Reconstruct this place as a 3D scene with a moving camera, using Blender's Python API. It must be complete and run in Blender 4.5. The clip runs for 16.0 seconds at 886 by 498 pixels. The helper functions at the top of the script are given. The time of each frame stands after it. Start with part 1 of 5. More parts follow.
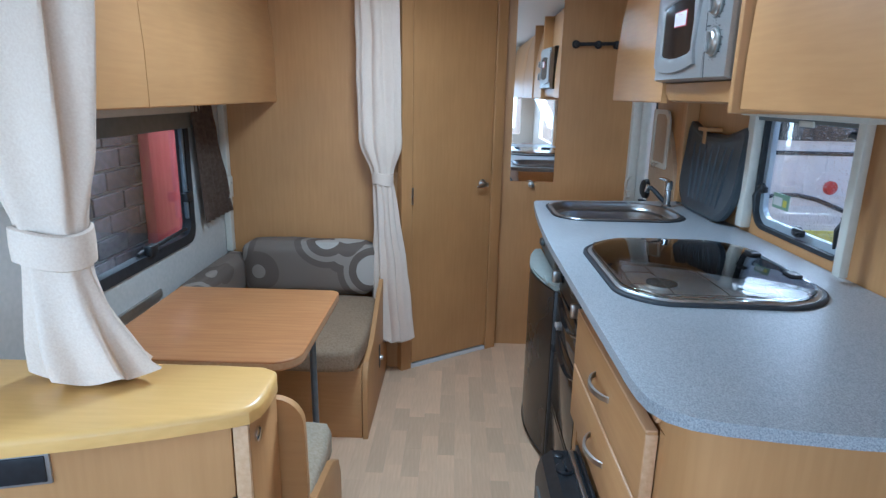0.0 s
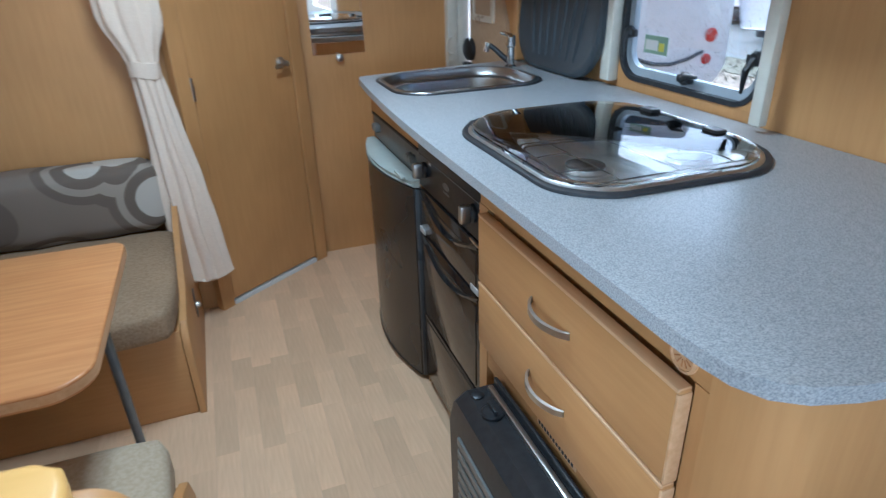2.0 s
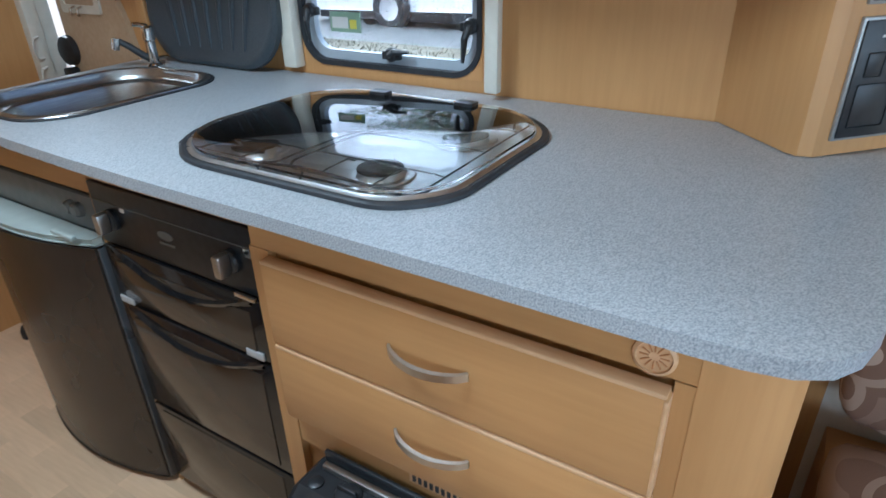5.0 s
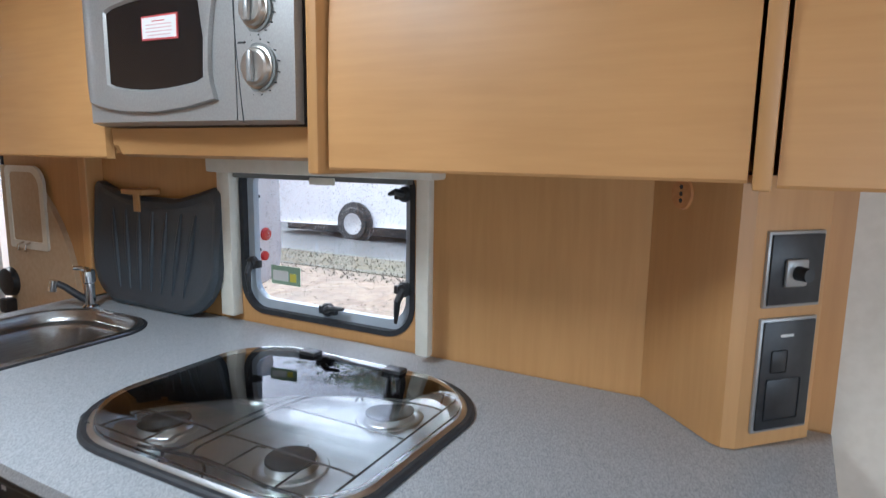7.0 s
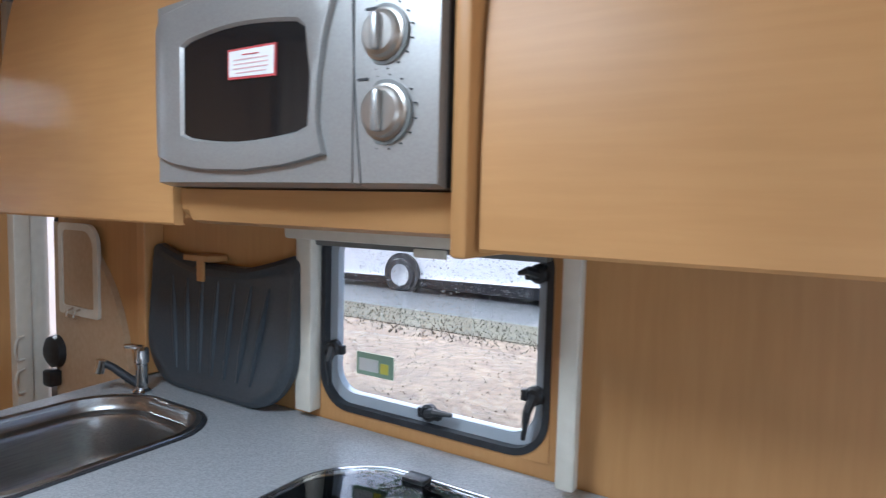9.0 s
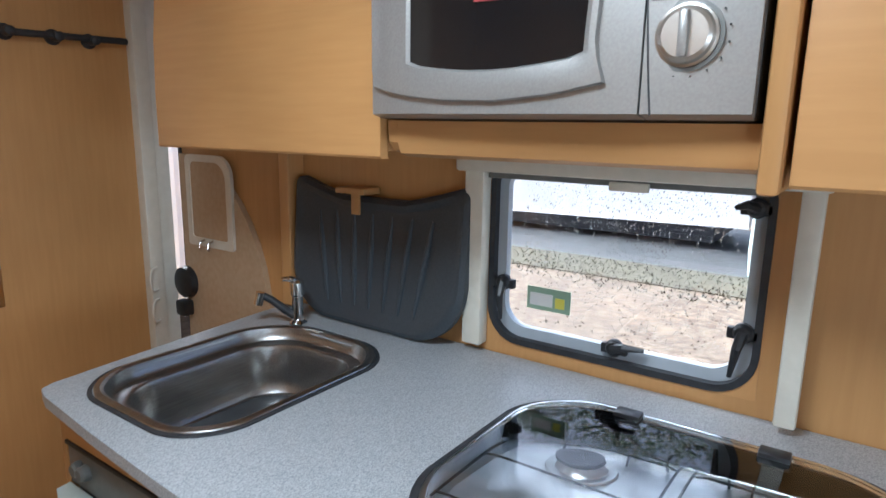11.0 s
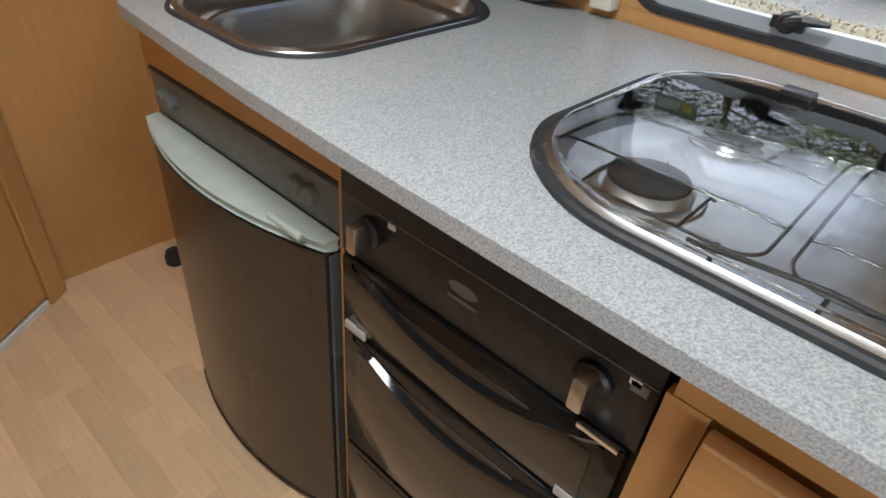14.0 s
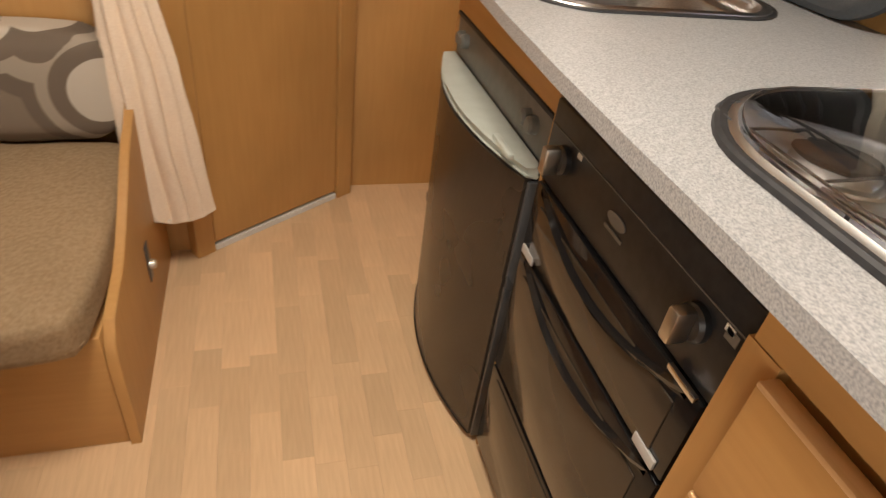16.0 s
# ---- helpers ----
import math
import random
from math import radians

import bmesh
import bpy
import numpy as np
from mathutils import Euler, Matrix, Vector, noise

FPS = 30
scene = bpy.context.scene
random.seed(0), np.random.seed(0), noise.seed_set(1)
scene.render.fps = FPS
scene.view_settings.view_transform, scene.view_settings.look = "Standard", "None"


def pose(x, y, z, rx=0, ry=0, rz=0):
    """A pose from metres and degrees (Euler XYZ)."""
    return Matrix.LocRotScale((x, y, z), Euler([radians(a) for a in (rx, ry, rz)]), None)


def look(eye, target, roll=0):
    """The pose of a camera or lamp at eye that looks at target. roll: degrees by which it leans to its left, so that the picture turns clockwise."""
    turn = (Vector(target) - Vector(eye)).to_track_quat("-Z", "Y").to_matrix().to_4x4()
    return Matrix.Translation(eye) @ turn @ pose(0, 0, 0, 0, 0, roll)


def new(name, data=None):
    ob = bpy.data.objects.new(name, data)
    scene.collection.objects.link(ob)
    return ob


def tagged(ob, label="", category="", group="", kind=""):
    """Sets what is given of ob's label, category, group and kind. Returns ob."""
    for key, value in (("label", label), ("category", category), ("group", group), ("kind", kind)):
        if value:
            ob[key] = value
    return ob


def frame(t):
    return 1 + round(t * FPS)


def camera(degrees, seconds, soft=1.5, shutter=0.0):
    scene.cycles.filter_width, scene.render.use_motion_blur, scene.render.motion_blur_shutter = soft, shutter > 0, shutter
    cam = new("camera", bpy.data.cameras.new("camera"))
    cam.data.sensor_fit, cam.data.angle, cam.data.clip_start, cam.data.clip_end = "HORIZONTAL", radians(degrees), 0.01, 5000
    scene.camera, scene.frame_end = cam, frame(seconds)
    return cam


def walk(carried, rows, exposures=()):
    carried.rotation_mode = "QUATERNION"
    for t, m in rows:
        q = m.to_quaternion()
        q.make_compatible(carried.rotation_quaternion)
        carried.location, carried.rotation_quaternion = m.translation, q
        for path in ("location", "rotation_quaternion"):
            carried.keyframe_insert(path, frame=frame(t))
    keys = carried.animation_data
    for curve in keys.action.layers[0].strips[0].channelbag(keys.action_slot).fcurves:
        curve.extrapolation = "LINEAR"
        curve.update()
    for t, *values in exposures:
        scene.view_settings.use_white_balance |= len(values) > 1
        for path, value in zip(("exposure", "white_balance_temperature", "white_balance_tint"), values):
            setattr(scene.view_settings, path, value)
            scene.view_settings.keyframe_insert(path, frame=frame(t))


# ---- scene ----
cam = camera(72.3, 16.0, 1.3, 0.4)
METRES, EYE, TILT, LEAN, TURN = 2.6, 1.5, 0.0, 0.0, 0.3
PATH = [
    (0, (0.513, 0.283, 1.355), (0.476, 2.22, 0.857), 1.2),
    (0.5, (0.503, 0.319, 1.342), (0.548, 2.241, 0.792), 0.8),
    (1, (0.464, 0.463, 1.317), (0.645, 2.351, 0.683), 0.2),
    (1.5, (0.433, 0.639, 1.298), (0.815, 2.446, 0.531), -0.6),
    (2, (0.395, 0.762, 1.28), (0.999, 2.46, 0.411), -1.7),
    (2.5, (0.336, 0.916, 1.271), (1.173, 2.446, 0.291), -2.7),
    (3, (0.306, 1.039, 1.259), (1.327, 2.384, 0.188), -3.5),
    (3.2, (0.302, 1.076, 1.252), (1.386, 2.341, 0.147), -3.8),
    (5.3, (0.319, 1.146, 1.245), (1.88, 2.048, 0.381), -0.4),
    (5.5, (0.324, 1.14, 1.258), (1.929, 2.036, 0.469), -0.1),
    (6, (0.343, 1.126, 1.297), (2.02, 2.023, 0.68), 0.1),
    (6.5, (0.36, 1.12, 1.336), (2.084, 2.028, 0.886), 0.4),
    (7, (0.394, 1.121, 1.358), (2.135, 2.054, 1.048), 0.9),
    (7.5, (0.474, 1.168, 1.37), (2.204, 2.146, 1.149), 1.1),
    (8, (0.567, 1.234, 1.387), (2.283, 2.247, 1.218), 1.1),
    (8.5, (0.599, 1.303, 1.389), (2.297, 2.347, 1.234), 1.1),
    (9, (0.562, 1.413, 1.386), (2.252, 2.473, 1.233), 1.4),
    (9.2, (0.538, 1.461, 1.393), (2.227, 2.52, 1.234), 1.2),
    (11.3, (0.425, 1.69, 1.385), (2.011, 2.814, 0.914), 1.1),
    (11.5, (0.427, 1.696, 1.375), (1.992, 2.823, 0.845), 1.2),
    (12, (0.433, 1.713, 1.346), (1.945, 2.834, 0.672), 1.8),
    (12.5, (0.438, 1.734, 1.312), (1.89, 2.829, 0.479), 2.5),
    (13, (0.443, 1.753, 1.27), (1.83, 2.812, 0.293), 3.5),
    (13.5, (0.448, 1.768, 1.237), (1.767, 2.803, 0.147), 4.5),
    (14, (0.457, 1.78, 1.211), (1.692, 2.815, 0.027), 5.6),
    (14.5, (0.462, 1.788, 1.191), (1.597, 2.875, -0.047), 6.7),
    (15, (0.456, 1.769, 1.183), (1.447, 2.982, -0.061), 7.5),
    (15.5, (0.449, 1.677, 1.177), (1.231, 3.058, -0.04), 7.9),
    (16, (0.477, 1.565, 1.152), (1.011, 3.088, -0.029), 8.3),
]
EXPO = [(0.0, 2.5, 4350, -2), (3.0, 2.7, 4680, -4), (5.5, 2.65, 4750, -2), (7.0, 2.5, 5150, 3), (9.0, 2.42, 5000, 4), (12.0, 2.65, 5400, 2), (14.0, 2.65, 5900, 4), (15.0, 2.58, 6250, 8), (16.0, 2.85, 7700, 12)]
walk(cam, [(t, look(eye, target, roll)) for t, eye, target, roll in PATH], EXPO)

# ---- light ----
world = bpy.data.worlds.new("overcast_sky")
scene.world = world
world.use_nodes = True
wn = world.node_tree.nodes
sky = wn.new("ShaderNodeTexSky")
sky.sky_type, sky.sun_disc = "NISHITA", False
sky.sun_elevation, sky.sun_rotation, sky.air_density, sky.dust_density = radians(52), radians(0), 0.25, 8.0
sky.ozone_density = 0.0
wn["Background"].inputs["Strength"].default_value = 0.15
world.node_tree.links.new(sky.outputs["Color"], wn["Background"].inputs["Color"])
sun = new("sun", bpy.data.lights.new("sun", "SUN"))
sun.data.energy, sun.data.angle, sun.data.color = 1.3, radians(25), (1.0, 0.97, 0.93)
sun.matrix_world = look((0.0, 6.2, 7.9), (0, 0, 0))


def area_lamp(name, eye, target, w, h, watts, color):
    ob = new(name, bpy.data.lights.new(name, "AREA"))
    ob.data.shape, ob.data.size, ob.data.size_y, ob.data.energy, ob.data.color = "RECTANGLE", w, h, watts, color
    ob.matrix_world = look(eye, target)
    return ob


DAY = (0.93, 0.97, 1.0)
area_lamp("front_window_light", (0.47, -1.46, 1.2), (0.47, 0, 0.5), 1.6, 0.6, 2.2, DAY)
# Fill lamps added in unseen lounge openings to brighten the kitchen fronts.
area_lamp("lounge_fill", (-0.56, 0.15, 1.15), (1, 0.35, 0.45), 1.2, 0.5, 2.4, DAY)
area_lamp("lounge_fill", (1.49, -0.4, 1.2), (0, -0.4, 0.4), 0.9, 0.5, 1.4, DAY)
# Overhead fill lamp added to lift the floor; no rooflight is in view.
area_lamp("roof_fill", (0.45, 2.05, 1.97), (0.45, 2.05, 0), 0.38, 0.38, 3.0, (1.0, 0.98, 0.95))


# ---- materials ----
def mat(name, c1, c2, scale=(1, 1, 1), rough=0.5, metal=0.0, bump=0.0, size=8.0, rand=0.0, blot=0.15, rough2=0.08, lo=0.35, hi=0.65, coat=0.0, detail=6.0):
    """Two colours mixed by a stretched noise, a large blotch over it, grain relief and uneven gloss."""
    m = bpy.data.materials.new(name)
    m.use_nodes = True
    n, l = m.node_tree.nodes, m.node_tree.links
    b = n["Principled BSDF"]
    co, mp = n.new("ShaderNodeTexCoord"), n.new("ShaderNodeMapping")
    mp.inputs["Scale"].default_value = scale
    l.new(co.outputs["Object"], mp.inputs["Vector"])
    tx = n.new("ShaderNodeTexNoise")
    tx.inputs["Scale"].default_value, tx.inputs["Detail"].default_value = size, detail
    l.new(mp.outputs["Vector"], tx.inputs["Vector"])
    rp = n.new("ShaderNodeValToRGB")
    rp.color_ramp.elements[0].position, rp.color_ramp.elements[1].position = lo, hi
    rp.color_ramp.elements[0].color, rp.color_ramp.elements[1].color = (*c1, 1), (*c2, 1)
    l.new(tx.outputs["Fac"], rp.inputs["Fac"])
    bl = n.new("ShaderNodeTexNoise")
    bl.inputs["Scale"].default_value, bl.inputs["Detail"].default_value = 2.3, 3
    l.new(co.outputs["Object"], bl.inputs["Vector"])
    mr = n.new("ShaderNodeMapRange")
    mr.inputs["From Min"].default_value, mr.inputs["From Max"].default_value = 0.3, 0.7
    mr.inputs["To Min"].default_value, mr.inputs["To Max"].default_value = 1 - blot, 1 + blot * 0.4
    l.new(bl.outputs["Fac"], mr.inputs["Value"])
    hs = n.new("ShaderNodeHueSaturation")
    l.new(rp.outputs["Color"], hs.inputs["Color"])
    last = mr.outputs["Result"]
    if rand:
        oi, ma, mu = n.new("ShaderNodeObjectInfo"), n.new("ShaderNodeMapRange"), n.new("ShaderNodeMath")
        ma.inputs["To Min"].default_value, ma.inputs["To Max"].default_value = 1 - rand, 1 + rand
        l.new(oi.outputs["Random"], ma.inputs["Value"])
        mu.operation = "MULTIPLY"
        l.new(ma.outputs["Result"], mu.inputs[0])
        l.new(last, mu.inputs[1])
        last = mu.outputs["Value"]
    l.new(last, hs.inputs["Value"])
    l.new(hs.outputs["Color"], b.inputs["Base Color"])
    rr = n.new("ShaderNodeMapRange")
    rr.inputs["To Min"].default_value, rr.inputs["To Max"].default_value = max(0.02, rough - rough2), min(1, rough + rough2)
    l.new(bl.outputs["Fac"], rr.inputs["Value"])
    l.new(rr.outputs["Result"], b.inputs["Roughness"])
    b.inputs["Metallic"].default_value = metal
    b.inputs["Coat Weight"].default_value = coat
    if bump:
        bp = n.new("ShaderNodeBump")
        bp.inputs["Strength"].default_value, bp.inputs["Distance"].default_value = bump, 0.002
        l.new(tx.outputs["Fac"], bp.inputs["Height"])
        l.new(bp.outputs["Normal"], b.inputs["Normal"])
    return m


def glass(name, color, rough=0.0):
    m = bpy.data.materials.new(name)
    m.use_nodes = True
    b = m.node_tree.nodes["Principled BSDF"]
    b.inputs["Base Color"].default_value, b.inputs["Roughness"].default_value = (*color, 1), rough
    b.inputs["Transmission Weight"].default_value, b.inputs["IOR"].default_value = 1.0, 1.45
    return m


def rings(name, ground, ring, disc, mid, scale=3.7):
    """Woven furnishing fabric with overlapping hoops and petals."""
    m = mat(name, ground, ground, size=420, rough=0.9, bump=0.5, blot=0.1)
    n, l = m.node_tree.nodes, m.node_tree.links
    co = n["Texture Coordinate"]
    vo = n.new("ShaderNodeTexVoronoi")
    vo.inputs["Scale"].default_value = scale
    l.new(co.outputs["Object"], vo.inputs["Vector"])
    rp = n.new("ShaderNodeValToRGB")
    rp.color_ramp.interpolation = "CONSTANT"
    e = rp.color_ramp.elements
    e[0].position, e[0].color = 0.0, (*disc, 1)
    e[1].position, e[1].color = 0.27, (*ground, 1)
    for p, c in ((0.40, ring), (0.49, ground), (0.60, mid)):
        k = e.new(p)
        k.color = (*c, 1)
    l.new(vo.outputs["Distance"], rp.inputs["Fac"])
    hs = n["Hue/Saturation/Value"]
    l.new(rp.outputs["Color"], hs.inputs["Color"])
    return m


GRAIN_Z, GRAIN_Y, GRAIN_X = (17, 17, 1.3), (17, 1.3, 17), (1.3, 17, 17)
BEECH1, BEECH2 = (0.50, 0.265, 0.092), (0.535, 0.29, 0.104)
wood_z = mat("beech_upright", BEECH1, BEECH2, GRAIN_Z, 0.46, size=5, blot=0.17)
wood_y = mat("beech_lengthwise", BEECH1, BEECH2, GRAIN_Y, 0.46, size=5, blot=0.17)
wood_x = mat("beech_across", BEECH1, BEECH2, GRAIN_X, 0.46, size=5, blot=0.17)
wood_pale = mat("pale_beech_edge", (0.62, 0.37, 0.18), (0.7, 0.45, 0.24), GRAIN_Y, 0.4, size=6, bump=0.05)
wood_table = mat("table_laminate", (0.50, 0.22, 0.075), (0.58, 0.28, 0.10), GRAIN_X, 0.35, size=6, bump=0.03)
wood_shelf = mat("yellow_beech_top", (0.73, 0.435, 0.125), (0.77, 0.47, 0.145), GRAIN_X, 0.3, size=6, bump=0.03)
floor_mat = mat("laminate_strip", (0.73, 0.50, 0.30), (0.79, 0.555, 0.34), (22, 1.8, 22), 0.36, size=6, rand=0.11, bump=0.02)
joint_mat = mat("floor_joint", (0.68, 0.46, 0.27), (0.72, 0.49, 0.29), size=20, rough=0.7)
worktop_mat = mat("speckled_worktop", (0.24, 0.255, 0.27), (0.48, 0.495, 0.505), rough=0.36, size=420, lo=0.32, hi=0.66, blot=0.05, detail=3)
cream_wall = mat("cream_wallboard", (0.66, 0.60, 0.50), (0.70, 0.64, 0.54), rough=0.6, size=60, bump=0.15, blot=0.05)
white_ceiling = mat("white_ceiling_board", (0.74, 0.73, 0.70), (0.78, 0.77, 0.74), rough=0.6, size=80, bump=0.1, blot=0.04)
grey_wall = mat("pale_grey_wallboard", (0.56, 0.55, 0.50), (0.62, 0.6, 0.55), rough=0.6, size=60, bump=0.15, blot=0.06)
cream_plastic = mat("cream_plastic", (0.66, 0.62, 0.52), (0.7, 0.66, 0.56), rough=0.4, size=40, blot=0.05)
tan_lining = mat("tan_moulded_lining", (0.46, 0.33, 0.20), (0.50, 0.37, 0.235), rough=0.5, size=60, bump=0.1, blot=0.05)
alloy = mat("pale_alloy", (0.5, 0.5, 0.49), (0.56, 0.56, 0.55), rough=0.35, size=10)
black_plastic = mat("black_plastic", (0.012, 0.013, 0.015), (0.022, 0.023, 0.025), rough=0.38, size=60, blot=0.1)
rubber = mat("black_rubber", (0.018, 0.019, 0.022), (0.03, 0.031, 0.034), rough=0.55, size=60)
black_gloss = mat("black_glass_front", (0.010, 0.010, 0.011), (0.014, 0.013, 0.013), rough=0.08, size=4, blot=0.1, rough2=0.03)
oven_glass = mat("brown_oven_glass", (0.045, 0.034, 0.024), (0.06, 0.045, 0.032), rough=0.1, size=4, blot=0.1, rough2=0.03)
fridge_mat = mat("dark_fridge_panel", (0.052, 0.042, 0.034), (0.06, 0.049, 0.04), (1, 1, 0.3), 0.28, metal=0.35, size=90, blot=0.06)
fridge_trim = mat("fridge_edge_trim", (0.05, 0.055, 0.06), (0.07, 0.075, 0.08), rough=0.3, size=20)
fridge_cap = mat("pale_green_grey_plastic", (0.42, 0.46, 0.42), (0.46, 0.5, 0.46), rough=0.3, size=30, blot=0.04)
fridge_grey = mat("grey_control_panel", (0.14, 0.145, 0.135), (0.17, 0.17, 0.16), rough=0.4, size=40)
steel = mat("brushed_steel", (0.33, 0.33, 0.325), (0.41, 0.41, 0.40), (2, 40, 40), 0.3, metal=1.0, size=8, blot=0.08)
tray_steel = mat("pressed_tray_steel", (0.58, 0.59, 0.59), (0.66, 0.67, 0.67), rough=0.34, metal=1.0, size=30, blot=0.06)
chrome = mat("chrome", (0.75, 0.75, 0.74), (0.8, 0.8, 0.79), rough=0.1, metal=1.0, size=20, rough2=0.04)
satin = mat("satin_nickel", (0.55, 0.53, 0.49), (0.6, 0.58, 0.54), rough=0.32, metal=1.0, size=60)
silver_paint = mat("silver_paint", (0.34, 0.335, 0.32), (0.38, 0.375, 0.36), rough=0.36, metal=0.55, size=300, blot=0.04)
drainer_mat = mat("slate_grey_plastic", (0.036, 0.044, 0.052), (0.046, 0.055, 0.063), rough=0.42, size=200, bump=0.1)
curtain_mat = mat("cream_curtain_cloth", (0.74, 0.60, 0.47), (0.80, 0.67, 0.54), (1, 1, 1), 0.9, size=260, bump=0.3, blot=0.06)
brown_cloth = mat("brown_crinkled_cloth", (0.17, 0.11, 0.075), (0.24, 0.16, 0.11), (1, 1, 1), 0.9, size=70, bump=0.8)
seat_cloth = mat("taupe_chenille", (0.28, 0.19, 0.105), (0.36, 0.255, 0.155), rough=0.95, size=130, bump=0.9, blot=0.18)
seat_pale = mat("grey_beige_chenille", (0.42, 0.34, 0.22), (0.50, 0.41, 0.29), rough=0.95, size=130, bump=0.9, blot=0.1)
hoop_cloth = rings("hoop_patterned_fabric", (0.155, 0.12, 0.092), (0.34, 0.29, 0.235), (0.52, 0.47, 0.40), (0.22, 0.175, 0.135))
pink_hoops = rings("rose_hoop_fabric", (0.22, 0.135, 0.095), (0.42, 0.31, 0.24), (0.50, 0.39, 0.31), (0.29, 0.19, 0.14), 7.0)
mirror_mat = mat("mirror", (0.9, 0.9, 0.9), (0.9, 0.9, 0.9), rough=0.02, metal=1.0, rough2=0.0, blot=0.0)
pane_mat = glass("clear_acrylic", (0.97, 0.98, 0.98))
hob_glass = glass("smoked_hob_glass", (0.93, 0.955, 0.95))
white_mat = mat("white_plastic", (0.72, 0.71, 0.68), (0.76, 0.75, 0.72), rough=0.4, size=30)
red_print = mat("red_print", (0.45, 0.06, 0.06), (0.5, 0.07, 0.07), rough=0.5)
pink_print = mat("faded_red_print", (0.62, 0.36, 0.35), (0.66, 0.42, 0.40), rough=0.5)
green_print = mat("green_sticker", (0.25, 0.36, 0.26), (0.3, 0.42, 0.3), rough=0.5)
yellow_print = mat("yellow_sticker", (0.7, 0.62, 0.08), (0.72, 0.65, 0.1), rough=0.5)
steel_blue = mat("grey_painted_tube", (0.16, 0.19, 0.22), (0.2, 0.23, 0.26), rough=0.35, metal=0.3, size=30)


# ---- builders ----
def xyz(p):
    return Vector(p)


def box(bm, x0, y0, z0, x1, y1, z1, bevel=0.0, seg=2):
    r = bmesh.ops.create_cube(bm, size=1)
    vs = r["verts"]
    bmesh.ops.transform(bm, matrix=Matrix.Translation(((x0 + x1) / 2, (y0 + y1) / 2, (z0 + z1) / 2)) @ Matrix.Diagonal((abs(x1 - x0), abs(y1 - y0), abs(z1 - z0), 1)), verts=vs)
    if bevel:
        es = list({e for v in vs for e in v.link_edges})
        bmesh.ops.bevel(bm, geom=es, offset=bevel, segments=seg, affect="EDGES", profile=0.5)
    return bm


def loft(bm, loops, cap0=True, cap1=True, close=True):
    rows = [[bm.verts.new(p) for p in loop] for loop in loops]
    n = len(rows[0])
    for a, b in zip(rows, rows[1:]):
        for i in range(n if close else n - 1):
            j = (i + 1) % n
            bm.faces.new((a[i], a[j], b[j], b[i]))
    if cap0:
        bm.faces.new(list(reversed(rows[0])))
    if cap1:
        bm.faces.new(rows[-1])
    return bm


def cyl(bm, p0, p1, r0, r1=None, seg=16):
    return tube(bm, [p0, p1], [r0, r0 if r1 is None else r1], seg)


def tube(bm, pts, r, seg=10):
    pts = [Vector(p) for p in pts]
    rs = r if isinstance(r, (list, tuple)) else [r] * len(pts)
    loops, side = [], None
    for i, p in enumerate(pts):
        d = (pts[min(i + 1, len(pts) - 1)] - pts[max(i - 1, 0)]).normalized()
        if side is None:
            side = d.orthogonal().normalized()
        side = (side - d * side.dot(d)).normalized()
        up = d.cross(side)
        loops.append([p + rs[i] * (math.cos(a) * side + math.sin(a) * up) for a in (2 * math.pi * k / seg for k in range(seg))])
    return loft(bm, loops)


def rounded(x0, y0, x1, y1, r, seg=6):
    """Corners of a rounded rectangle, anticlockwise. r: one radius, or four from the corner (x0, y0)."""
    rs = r if isinstance(r, (list, tuple)) else [r] * 4
    out = []
    for (cx, cy), a0, q in zip(((x0 + rs[0], y0 + rs[0]), (x1 - rs[1], y0 + rs[1]), (x1 - rs[2], y1 - rs[2]), (x0 + rs[3], y1 - rs[3])), (180, 270, 0, 90), rs):
        for k in range(seg + 1):
            a = radians(a0 + 90 * k / seg)
            out.append((cx + q * math.cos(a), cy + q * math.sin(a)))
    return out


def slab(bm, outline, z0, z1, ease=0.0, plane="z"):
    """An outline raised between two heights, its edges eased."""
    def at(p, h):
        return (p[0], p[1], h) if plane == "z" else (h, p[0], p[1]) if plane == "x" else (p[0], h, p[1])

    def inset(d):
        out, n = [], len(outline)
        for i, p in enumerate(outline):
            a, b = Vector(outline[i - 1]), Vector(outline[(i + 1) % n])
            t = b - a
            nn = Vector((-t.y, t.x)).normalized() if t.length > 1e-9 else Vector((0, 0))
            out.append((p[0] + nn.x * d, p[1] + nn.y * d))
        return out
    if ease:
        loops = []
        for k in (0, 1, 2, 3):
            a = radians(30 * k)
            loops.append([at(p, z0 + ease * (1 - math.sin(a))) for p in inset(ease * (1 - math.sqrt(max(0, 1 - (1 - math.sin(a)) ** 2))))])
        top = [[at(p, z1 - ease + ease * math.sin(radians(30 * k))) for p in inset(ease * (1 - math.cos(radians(30 * k))))] for k in (0, 1, 2, 3)]
        loft(bm, loops + top)
    else:
        loft(bm, [[at(p, z0) for p in outline], [at(p, z1) for p in outline]])
    return bm


def ring(bm, outer, inner, h0, h1, plane="x"):
    """A flat frame between two outlines of as many corners."""
    def at(p, h):
        return (p[0], p[1], h) if plane == "z" else (h, p[0], p[1]) if plane == "x" else (p[0], h, p[1])
    loft(bm, [[at(p, h0) for p in outer], [at(p, h1) for p in outer], [at(p, h1) for p in inner], [at(p, h0) for p in inner], [at(p, h0) for p in outer]], False, False)
    return bm


